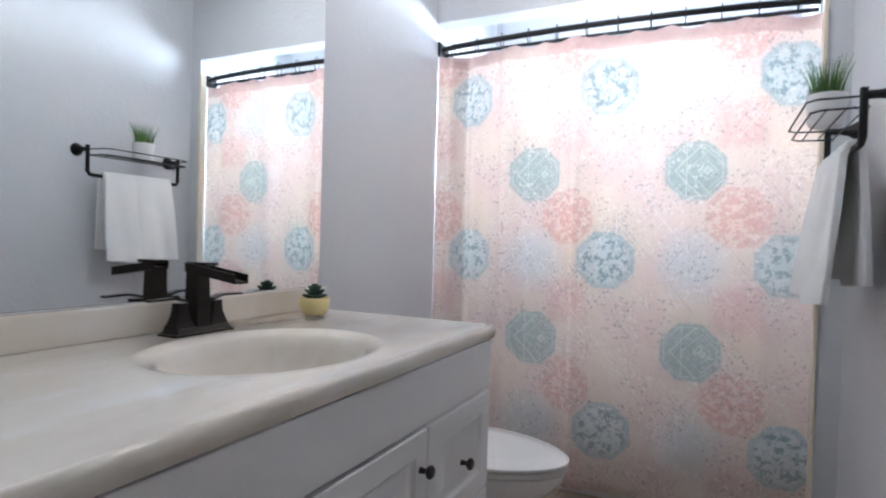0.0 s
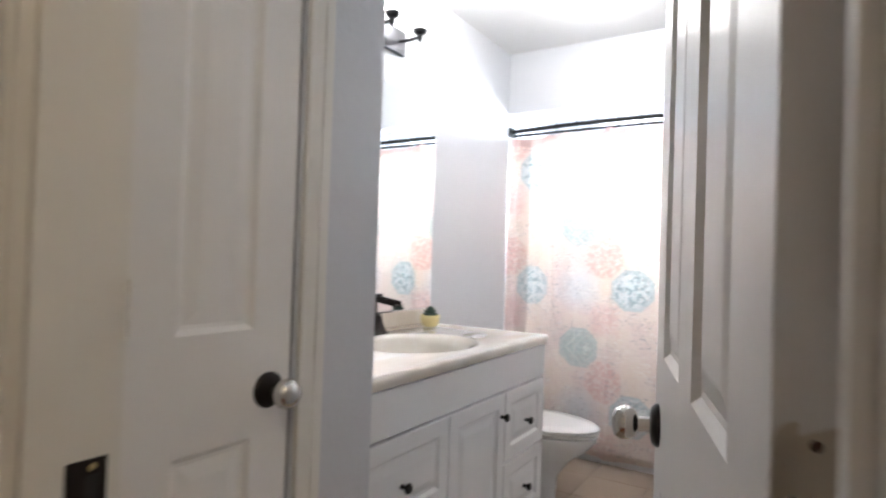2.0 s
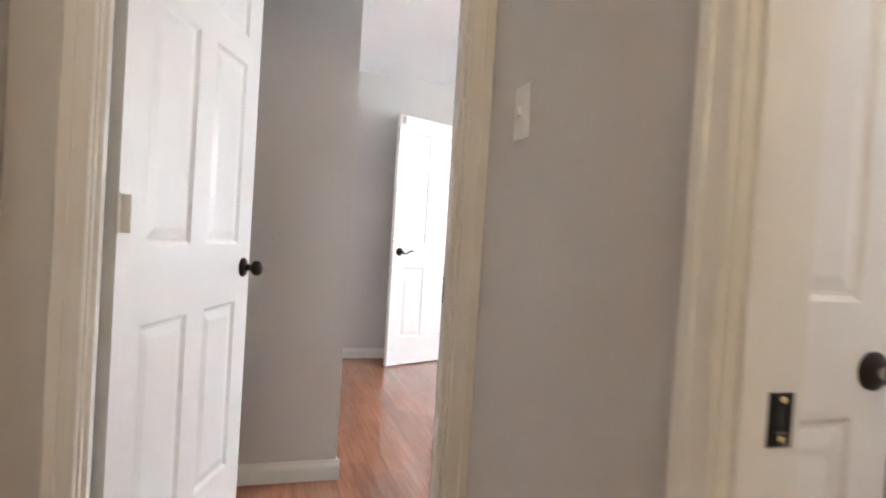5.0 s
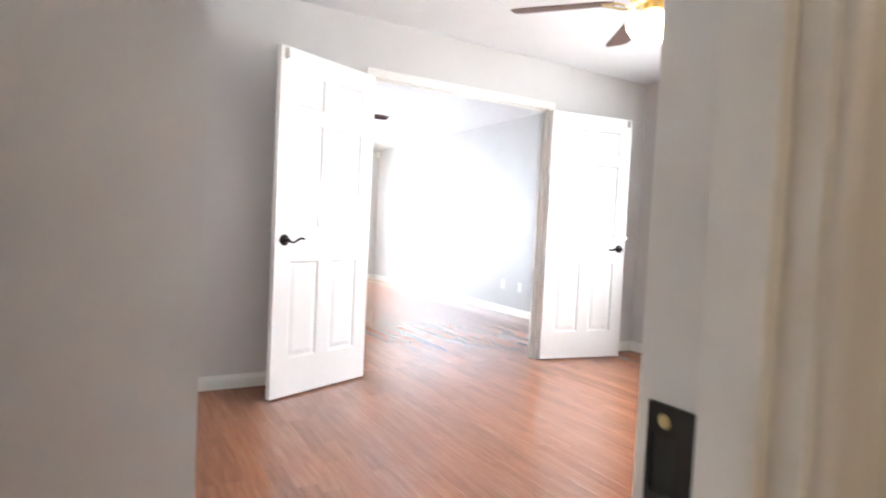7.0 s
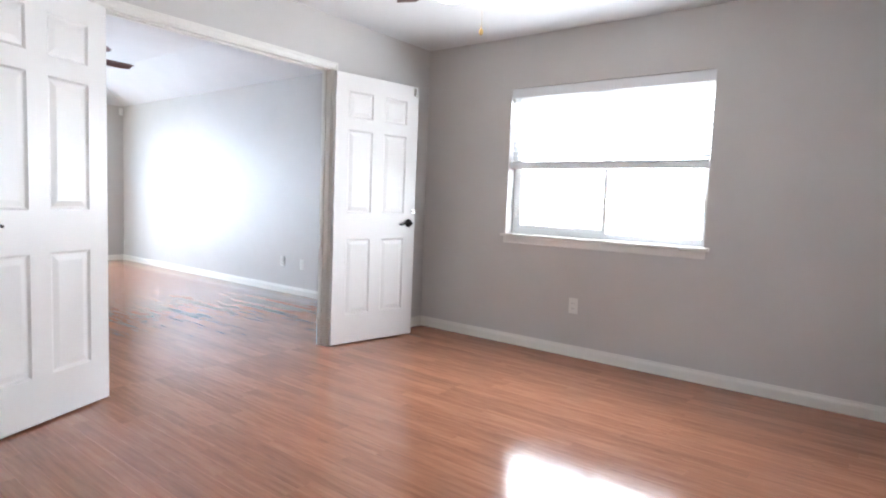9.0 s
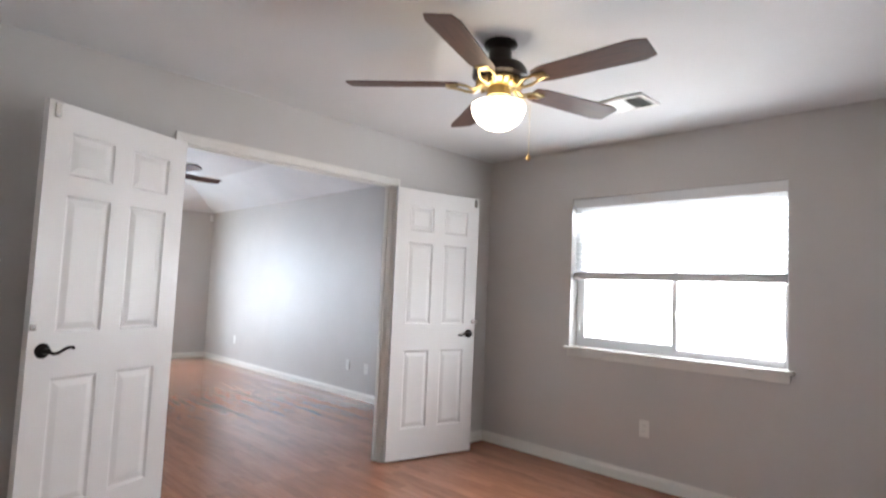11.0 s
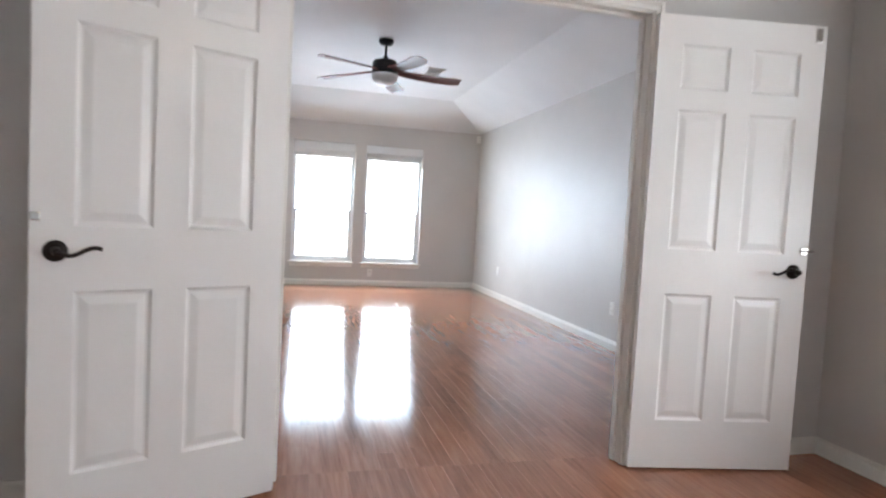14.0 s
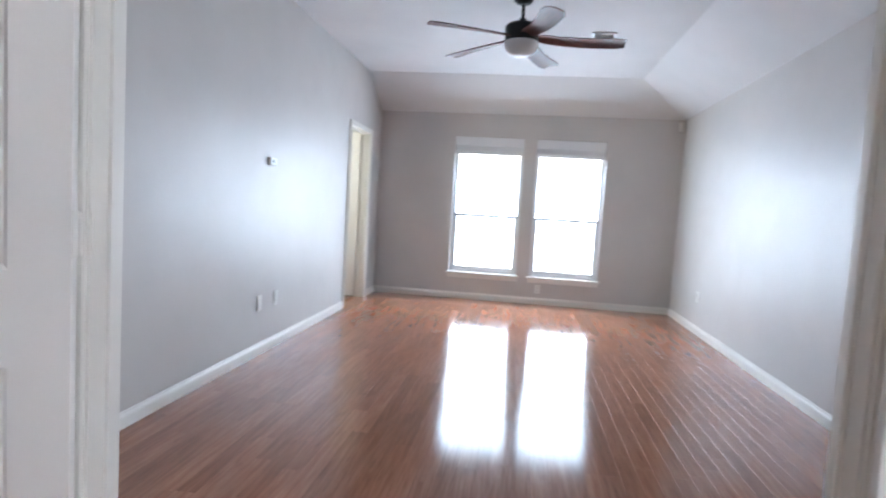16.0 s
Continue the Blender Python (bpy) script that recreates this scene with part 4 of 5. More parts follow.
def faucet(m):
    ob = thing("faucet", "oil-rubbed bronze waterfall faucet with two lever handles", "faucet", m)
    # x towards the user, y along the wall
    bm = bmesh.new()
    def frustum(b, rect0, z0, rect1, z1):
        a = [b.verts.new((*p, z0)) for p in rect0]
        c = [b.verts.new((*p, z1)) for p in rect1]
        for k in range(4):
            b.faces.new((a[k], a[(k + 1) % 4], c[(k + 1) % 4], c[k]))
        b.faces.new(a[::-1]), b.faces.new(c)
    def rect(x0, x1, y0, y1):
        return [(x0, y0), (x1, y0), (x1, y1), (x0, y1)]
    frustum(bm, rect(-0.029, 0.031, -0.084, 0.084), 0, rect(-0.029, 0.031, -0.084, 0.084), 0.006)
    frustum(bm, rect(-0.026, 0.028, -0.08, 0.08), 0.006, rect(-0.022, 0.022, -0.072, 0.072), 0.02)
    part("base", bm, M_BLACK, ob)
    for s in (-1, 1):
        bm = bmesh.new()
        prof = ((0.020, 0.027, 0.02), (0.016, 0.021, 0.035), (0.013, 0.015, 0.055), (0.012, 0.012, 0.078), (0.0125, 0.0125, 0.088))
        for (a, b, z), (c, d, w) in zip(prof, prof[1:]):
            frustum(bm, rect(-a, a, s * 0.05 - b, s * 0.05 + b), z, rect(-c, c, s * 0.05 - d, s * 0.05 + d), w)
        part("handle_post", bm, M_BLACK, ob, "flared square post")
        bm = bmesh.new()
        n = 8
        for i in range(n):
            k0, k1 = i / n, (i + 1) / n
            f = lambda k: (s * (0.05 - 0.012 + 0.095 * k), 0.089 + 0.012 * math.sin(min(1, k * 2.2) * 1.57) - 0.004 * k)
            (ya, za), (yb, zb) = f(k0), f(k1)
            w0, w1 = 0.0125 - 0.004 * k0, 0.0125 - 0.004 * k1
            q = [bm.verts.new(v) for v in ((-w0, ya, za), (w0, ya, za), (w1, yb, zb), (-w1, yb, zb), (-w0, ya, za + 0.006), (w0, ya, za + 0.006), (w1, yb, zb + 0.006), (-w1, yb, zb + 0.006))]
            for g in ((0, 1, 2, 3), (4, 5, 6, 7), (0, 1, 5, 4), (2, 3, 7, 6), (0, 3, 7, 4), (1, 2, 6, 5)):
                bm.faces.new([q[t] for t in g])
        part("lever", bm, M_BLACK, ob, "flat lever handle")
    bm = bmesh.new()
    frustum(bm, rect(-0.024, 0.022, -0.019, 0.019), 0.02, rect(-0.022, 0.018, -0.016, 0.016), 0.178)
    part("spout_post", bm, M_BLACK, ob)
    bm = bmesh.new()
    def slab(y0, y1, za, zb, thick):
        q = [bm.verts.new(v) for v in ((-0.022, y0, za), (0.135, y0, zb), (0.135, y1, zb), (-0.022, y1, za), (-0.022, y0, za + thick), (0.135, y0, zb + thick), (0.135, y1, zb + thick), (-0.022, y1, za + thick))]
        for g in ((0, 1, 2, 3), (4, 5, 6, 7), (0, 1, 5, 4), (2, 3, 7, 6), (0, 3, 7, 4), (1, 2, 6, 5)):
            bm.faces.new([q[t] for t in g])
    slab(-0.021, 0.021, 0.172, 0.146, 0.005)
    slab(-0.021, -0.017, 0.177, 0.151, 0.020)
    slab(0.017, 0.021, 0.177, 0.151, 0.020)
    part("spout_trough", bm, M_BLACK, ob, "open waterfall trough")
    bm = boxes((-0.022, 0.045, -0.017, 0.017, 0.19, 0.199), bevel=0.002)
    part("spout_cap", bm, M_BLACK, ob)


faucet(pose(-0.868, 1.06, 0.8385) @ Matrix.Diagonal((1.0, 1.0, 0.84, 1.0)))


def mirror():
    ob = thing("wall_mirror", "large frameless wall mirror above the vanity", "mirror", pose(XM + 0.001, 0, 0))
    part("glass", boxes((0, 0.006, 0.305, 1.615, 0.914, 1.924)), M_MIRROR, ob)
    for y in (0.6, 1.437):
        part("clip", boxes((0.0, 0.011, y - 0.009, y + 0.009, 1.916, 1.937), bevel=0.002), M_PLAST, ob, "clear mirror clip")


mirror()


def vanity_light():
    ob = thing("vanity_light", "dark metal wall light with three upturned glowing shades", "wall light", pose(XM + 0.001, 1.07, 2.12))
    part("back_plate", boxes((0, 0.022, -0.25, 0.25, -0.055, 0.055), bevel=0.006), mat("brushed_pewter", (0.13, 0.13, 0.14), 0.3, 0.9), ob)
    for y in (-0.2, 0.0, 0.2):
        bm = bmesh.new()
        tube(bm, [(0.02, y, 0.0), (0.07, y, -0.004), (0.125, y, 0.0), (0.132, y, 0.02)], 0.008, 10)
        part("arm", bm, M_BLACKPL, ob)
        bm = bmesh.new()
        lathe(bm, [(0, -0.022), (0.007, -0.022), (0.012, -0.005), (0.012, 0.008), (0.024, 0.014), (0.03, 0.022), (0.03, 0.034), (0, 0.034)], 24, Matrix.Translation((0.132, y, 0)))
        part("socket_cup", bm, M_BLACKPL, ob, "", None, 40)
        bm = bmesh.new()
        lathe(bm, [(0, 0.035), (0.028, 0.035), (0.045, 0.07), (0.056, 0.13), (0.058, 0.15), (0.054, 0.15), (0.05, 0.125), (0, 0.06)], 28, Matrix.Translation((0.132, y, 0)))
        part("glass_shade", bm, M_GLOBE_COOL, ob, "lit white glass shade", None, 40)
        bulb_lamp("vanity_bulb", (XM + 0.133, 1.07 + y, 2.30), 0.04, 4.0, (1.0, 0.97, 0.93))


vanity_light()


def toilet():
    ob = thing("toilet", "white porcelain toilet with closed seat lid", "toilet", pose(XM, 1.872, 0) @ Matrix.Diagonal((0.99, 1.0, 0.915, 1)))

    def egg(bm, loops, cap=True):
        rings = []
        for z, xa, xb, hw in loops:
            cx, rx = (xa + xb) / 2, (xb - xa) / 2
            ring = []
            for k in range(40):
                a = 2 * math.pi * k / 40
                x = math.cos(a)
                wy = hw * math.sin(a) * (1.0 if x < 0 else 1.0 - 0.12 * x)
                ring.append(bm.verts.new((cx + rx * x, wy, z)))
            rings.append(ring)
        for a, b in zip(rings, rings[1:]):
            for k in range(40):
                bm.faces.new((a[k], a[(k + 1) % 40], b[(k + 1) % 40], b[k]))
        bm.faces.new(rings[0][::-1]), bm.faces.new(rings[-1])
    bm = bmesh.new()
    egg(bm, [(0.0, 0.14, 0.60, 0.115), (0.03, 0.15, 0.59, 0.108), (0.15, 0.20, 0.60, 0.10), (0.24, 0.22, 0.66, 0.125), (0.31, 0.22, 0.745, 0.165), (0.36, 0.22, 0.785, 0.182), (0.385, 0.22, 0.79, 0.185), (0.39, 0.23, 0.78, 0.175)])
    part("bowl", bm, M_PORC, ob, "", None, 45)
    bm = bmesh.new()
    egg(bm, [(0.392, 0.23, 0.79, 0.183), (0.396, 0.226, 0.796, 0.187), (0.406, 0.226, 0.796, 0.187), (0.41, 0.232, 0.79, 0.182)])
    part("seat", bm, M_PLAST, ob, "white plastic seat", None, 40)
    bm = bmesh.new()
    egg(bm, [(0.413, 0.23, 0.793, 0.184), (0.417, 0.225, 0.80, 0.189), (0.426, 0.225, 0.80, 0.189), (0.434, 0.24, 0.785, 0.178), (0.436, 0.32, 0.70, 0.12)])
    part("lid", bm, M_PORC, ob, "closed white lid", None, 50)
    part("tank", boxes((0.012, 0.20, -0.22, 0.22, 0.37, 0.70), bevel=0.018), M_PORC, ob, "", None, 40)
    part("tank_lid", boxes((0.008, 0.212, -0.23, 0.23, 0.702, 0.735), bevel=0.01), M_PORC, ob, "", None, 40)
    bm = bmesh.new()
    tube(bm, [(0.205, -0.15, 0.64), (0.235, -0.15, 0.64), (0.24, -0.09, 0.635)], 0.006)
    part("flush_lever", bm, M_CHROME, ob, "chrome flush lever")


toilet()


def bathtub():
    ob = thing("bathtub", "white bathtub behind the shower curtain", "bathtub", pose(0, 0, 0))
    x0, x1, y0, y1, h = XM + 0.002, 0.565, 2.57, 3.218, 0.40
    part("apron", boxes((x0, x1, y0, y0 + 0.05, 0, h), bevel=0.004), M_PORC, ob)
    part("rim", boxes((x0, x1, y0 + 0.051, y0 + 0.10, h - 0.04, h), (x0, x1, y1 - 0.06, y1, h - 0.04, h), (x0, x0 + 0.08, y0 + 0.10, y1 - 0.06, h - 0.04, h), (x1 - 0.08, x1, y0 + 0.10, y1 - 0.06, h - 0.04, h)), M_PORC, ob)
    part("basin", boxes((x0 + 0.08, x1 - 0.08, y0 + 0.10, y1 - 0.06, 0.06, 0.09)), M_PORC, ob)


bathtub()
structure("tub_trim", boxes((0.552, 0.5665, 2.44, 2.48, 0.0, 2.0), bevel=0.003), M_CREAM, "cream trim strip at the bathtub wall end", "trim")


def shower_rod():
    ob = thing("shower_rod", "double black metal shower curtain rod with rings", "curtain rod", pose(0, 0, 0))
    for y, z, bow in ((2.50, 1.965, 0.06), (2.53, 1.945, 0.02)):
        bm = bmesh.new()
        pts = []
        for i in range(25):
            k = i / 24
            pts.append((XM + 0.012 + (0.555 - XM - 0.02) * k, y - bow * math.sin(math.pi * k) ** 0.7, z))
        tube(bm, pts, 0.0125 if bow > 0.03 else 0.008, 12)
        part("rod", bm, M_BLACKPL, ob, "", None, 40)
    for x in (XM + 0.001, 0.566):
        bm = bmesh.new()
        add_box(bm, min(x, x + (0.012 if x < 0 else -0.012)), max(x, x + (0.012 if x < 0 else -0.012)), 2.46, 2.56, 1.925, 1.99, 0.004)
        part("end_bracket", bm, M_BLACKPL, ob)
    for i in range(12):
        k = (i + 0.45) / 12
        x = XM + 0.012 + (0.555 - XM - 0.02) * k
        y = 2.50 - 0.06 * math.sin(math.pi * k) ** 0.7
        bm = bmesh.new()
        tube(bm, [(x, y + 0.019 * math.cos(a), 1.955 + 0.034 * math.sin(a)) for a in [2 * math.pi * j / 16 for j in range(17)]], 0.002, 6)
        part("curtain_ring", bm, M_BLACKPL, ob)


shower_rod()


def shower_curtain():
    bm = bmesh.new()
    uvl = bm.loops.layers.uv.new("UVMap")
    nu, nv = 160, 40
    rng = random.Random(5)
    ph = [rng.uniform(0, 6.28) for _ in range(6)]

    def place(i, j):
        k, h = i / nu, j / nv
        x = XM + 0.004 + (0.563 - XM - 0.005) * k
        z = 0.06 + 1.865 * h
        bow = 0.06 * math.sin(math.pi * k) ** 0.7 * (0.35 + 0.65 * h)
        a = 0.010 + 0.012 * (1 - k) ** 2
        f = a * math.sin(k * 30 + ph[0] + 0.5 * h) + 0.007 * math.sin(k * 57 + ph[1]) + 0.006 * math.sin(k * 13 + ph[2] + h)
        f += 0.035 * math.exp(-((k - 0.085) / 0.018) ** 2) - 0.02 * math.exp(-((k - 0.045) / 0.012) ** 2) + 0.012 * math.exp(-((k - 0.2) / 0.012) ** 2) - 0.012 * math.exp(-((k - 0.43) / 0.012) ** 2)
        scallop = 0.012 * abs(math.sin(math.pi * 12 * k)) * h ** 14
        return Vector((x, 2.505 - bow + f, z - scallop))
    grid = [[bm.verts.new(place(i, j)) for j in range(nv + 1)] for i in range(nu + 1)]
    lens = [0.0]
    for i in range(nu):
        lens.append(lens[-1] + (grid[i + 1][20].co - grid[i][20].co).length)
    for i in range(nu):
        for j in range(nv):
            f = bm.faces.new((grid[i][j], grid[i + 1][j], grid[i + 1][j + 1], grid[i][j + 1]))
            for lp, (a, b) in zip(f.loops, ((i, j), (i + 1, j), (i + 1, j + 1), (i, j + 1))):
                lp[uvl].uv = (lens[a], grid[a][b].co.z)
    ob = part("shower_curtain", bm, M_CURTAIN, None, "", None, 180)
    mod = ob.modifiers.new("thickness", "SOLIDIFY")
    mod.thickness = 0.0012
    return tagged(ob, "peach waffle shower curtain printed with teal and terracotta medallions", "shower curtain")


shower_curtain()


def towel_rack():
    y0, y1, z = 1.80, 2.30, 1.46
    ob = thing("towel_rack", "black metal wall towel rack with a wire shelf", "towel rack", pose(0, 0, 0))
    for y in (y0, y1):
        bm = bmesh.new()
        lathe(bm, [(0, 0), (0.031, 0), (0.03, 0.006), (0.016, 0.03), (0.011, 0.05), (0.011, 0.085), (0, 0.085)], 20, Matrix.Translation((XR - 0.001, y, z)) @ pose(0, 0, 0, 0, -90, 0))
        part("mount", bm, M_BLACKPL, ob, "flared wall mount", None, 40)
        bm = bmesh.new()
        tube(bm, [(XR - 0.085, y, z + 0.018), (XR - 0.085, y, z - 0.105), (XR - 0.088, y + (0.012 if y == y0 else -0.012), z - 0.12), (XR - 0.09, y + (0.03 if y == y0 else -0.03), z - 0.122)], 0.0095, 10)
        part("post", bm, M_BLACKPL, ob, "", None, 40)
    bm = bmesh.new()
    tube(bm, [(XR - 0.09, y0 + 0.03, z - 0.122), (XR - 0.09, y1 - 0.03, z - 0.122)], 0.009, 10)
    part("towel_bar", bm, M_BLACKPL, ob)
    for dz, out in ((0.0, 0.20), (-0.028, 0.19)):
        bm = bmesh.new()
        tube(bm, [(XR - 0.07, y0 + 0.01, z + dz), (XR - out + 0.02, y0 + 0.02, z + dz), (XR - out, y0 + 0.05, z + dz), (XR - out, y1 - 0.05, z + dz), (XR - out + 0.02, y1 - 0.02, z + dz), (XR - 0.07, y1 - 0.01, z + dz)], 0.0028, 8)
        part("shelf_wire", bm, M_BLACKPL, ob)
    for k in range(3):
        x = XR - 0.075 - 0.042 * k
        bm = bmesh.new()
        tube(bm, [(x, y0 + 0.012, z - 0.028), (x, y1 - 0.012, z - 0.028)], 0.0022, 6)
        part("shelf_bar", bm, M_BLACKPL, ob)
    return y0, y1, z


towel_rack()


def towel():
    """A folded towel over the bar, its two falls a little apart."""
    y0, y1, zt, x = 1.865, 2.235, 1.352, XR - 0.09
    bm = bmesh.new()
    ny, n = 26, 44
    rng = random.Random(3)
    p = [rng.uniform(0, 6) for _ in range(4)]
    grid = []
    for i in range(ny + 1):
        k = i / ny
        row = []
        for j in range(n + 1):
            s = j / n
            long_f, long_b = 0.425, 0.37
            path = s * (long_f + long_b)
            y = y0 + (y1 - y0) * k
            if path < long_f:
                d = long_f - path
                xx, zz = x - 0.020 - 0.05 * (d / long_f) ** 1.1, zt - d
                spread = 1 + 0.03 * d
            else:
                d = path - long_f
                xx, zz = x + 0.018 + 0.012 * (d / long_b), zt - d
                spread = 1 - 0.04 * d
            if d < 0.02:
                zz = zt - d * d / 0.04 + 0.004
                xx = x + (1 if path > long_f else -1) * ((0.020 if path <= long_f else 0.018) * (d / 0.02))
            ym = (y0 + y1) / 2
            y = ym + (y - ym) * spread
            w = 0.013 * min(1, d * 6)
            xx += 0.018 * math.exp(-((k - 0.45) / 0.05) ** 2) * min(1, d * 8) + w * math.sin(k * 9 + p[0]) + 0.5 * w * math.sin(k * 21 + p[1] + zz * 6)
            zz += 0.006 * math.sin(k * 6 + p[2]) * min(1, d * 4)
            row.append(bm.verts.new((xx, y, zz)))
        grid.append(row)
    for a, b in zip(grid, grid[1:]):
        for j in range(n):
            bm.faces.new((a[j], b[j], b[j + 1], a[j + 1]))
    ob = part("hand_towel", bm, M_TOWEL, None, "", None, 180)
    mod = ob.modifiers.new("thickness", "SOLIDIFY")
    mod.thickness, mod.offset = 0.019, 0
    mod = ob.modifiers.new("round", "BEVEL")
    mod.width, mod.segments = 0.008, 3
    tagged(ob, "folded white terry towel over a black bar", "towel")


towel()


def potted_grass(m):
    ob = thing("potted_grass", "artificial grass in a white textured pot on the wire shelf", "potted plant", m)
    bm = bmesh.new()
    lathe(bm, [(0, 0), (0.042, 0), (0.047, 0.01), (0.052, 0.085), (0.052, 0.09), (0.047, 0.09), (0.045, 0.075), (0, 0.075)], 28)
    part("pot", bm, M_WHITEPOT, ob, "white pot with dark rim", None, 40)
    bm = bmesh.new()
    rng = random.Random(8)
    for _ in range(130):
        a, r = rng.uniform(0, 6.28), 0.04 * math.sqrt(rng.random())
        x, y = r * math.cos(a), r * math.sin(a)
        h, lean, t = rng.uniform(0.07, 0.125), rng.uniform(0.1, 0.42) * r / 0.04, rng.uniform(0, 6.28)
        w = 0.0022
        dx, dy = math.cos(a) * lean * h, math.sin(a) * lean * h
        prev = None
        for k in range(4):
            s = k / 3
            c = Vector((x + dx * s * s, y + dy * s * s, 0.074 + h * s))
            q = Vector((math.cos(t), math.sin(t), 0)) * w * (1 - 0.85 * s)
            e = (bm.verts.new(c - q), bm.verts.new(c + q))
            if prev:
                bm.faces.new((prev[0], prev[1], e[1], e[0]))
            prev = e
    part("grass_blades", bm, M_GRASS, ob, "green grass blades")


potted_grass(pose(XR - 0.125, 2.06, 1.4345))


def succulent(m):
    ob = thing("potted_succulent", "dark green succulent in a small yellow pot on the counter", "potted plant", m)
    bm = bmesh.new()
    lathe(bm, [(0, 0), (0.024, 0), (0.034, 0.01), (0.0395, 0.03), (0.0395, 0.046), (0.038, 0.048), (0.035, 0.046), (0.034, 0.04), (0, 0.04)], 32)
    part("pot", bm, M_YELLOW, ob, "pale yellow glazed bowl", None, 40)
    bm = bmesh.new()
    for ring, (n, tilt, l, z) in enumerate(((9, 72, 0.036, 0.044), (8, 55, 0.034, 0.05), (7, 36, 0.03, 0.056), (5, 16, 0.024, 0.062))):
        for k in range(n):
            mm = Matrix.Translation((0, 0, z)) @ pose(0, 0, 0, 0, 0, 360 * k / n + ring * 23) @ pose(0, 0, 0, 0, tilt, 0)
            lathe(bm, [(0, 0), (0.004, 0.002), (0.0085, l * 0.55), (0.006, l * 0.82), (0, l)], 7, mm, 0.55, 1.0)
    part("leaf_rosette", bm, M_SUCC, ob, "dark green pointed leaves", None, 50)


succulent(pose(-0.85, 1.475, 0.8385) @ Matrix.Diagonal((1.15, 1.15, 1.12, 1.0)))

bm = bmesh.new()
lathe(bm, [(0, 0), (0.12, 0), (0.125, -0.02), (0.10, -0.06), (0.0, -0.08)], 32)
cl = thing("ceiling_light", "round lit white flush ceiling light", "ceiling light", pose(-0.2, 1.85, CH - 0.001))
part("diffuser", bm, M_GLOBE_COOL, cl, "", None, 50)
bulb_lamp("bath_ceiling_bulb", (-0.2, 1.85, CH - 0.16), 0.09, 6.0, (1.0, 0.97, 0.94))

# Unseen fixture, added to supply the hallway's warm light.
hl = thing("ceiling_light", "round lit frosted hallway light, added out of view", "ceiling light", pose(1.25, -1.02, CH - 0.001))
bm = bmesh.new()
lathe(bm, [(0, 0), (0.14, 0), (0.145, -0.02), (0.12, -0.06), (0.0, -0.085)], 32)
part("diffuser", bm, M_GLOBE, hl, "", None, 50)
bulb_lamp("hall_fill_bulb", (1.25, -1.02, CH - 0.16), 0.09, 4.8, (1.0, 0.78, 0.50))

# ---- study ----


def fan_blade(bm, r0, r1, w0, w1, t, twist, droop=0.0, curve=0.0, n=10):
    """A blade along +x with rounded end corners."""
    top, bot = [], []
    for i in range(n + 1):
        k = i / n
        x = r0 + (r1 - r0) * k
        hw = (w0 + (w1 - w0) * k) / 2
        if k > 0.93:
            hw *= 1 - ((k - 0.93) / 0.07) ** 2 * 0.25
        if k < 0.08:
            hw *= 0.75 + 0.25 * k / 0.08
        a = radians(twist * (1 - 0.5 * k * (1 if curve else 0)))
        row = []
        for s in (-1, -0.5, 0, 0.5, 1):
            y = hw * s + curve * math.sin(k * math.pi) * 0.5
            row.append((x, y * math.cos(a), -droop * k + y * math.sin(a) - curve * 0.25 * s * s))
        top.append([bm.verts.new((p[0], p[1], p[2] + t / 2)) for p in row])
        bot.append([bm.verts.new((p[0], p[1], p[2] - t / 2)) for p in row])
    for g, flip in ((top, False), (bot, True)):
        for a, b in zip(g, g[1:]):
            for k in range(4):
                q = (a[k], b[k], b[k + 1], a[k + 1])
                bm.faces.new(q[::-1] if flip else q)
    for i in range(n):
        for e in (0, 4):
            bm.faces.new((top[i][e], top[i + 1][e], bot[i + 1][e], bot[i][e]))
    for e in (0, n):
        for k in range(4):
            bm.faces.new((top[e][k], top[e][k + 1], bot[e][k + 1], bot[e][k]))


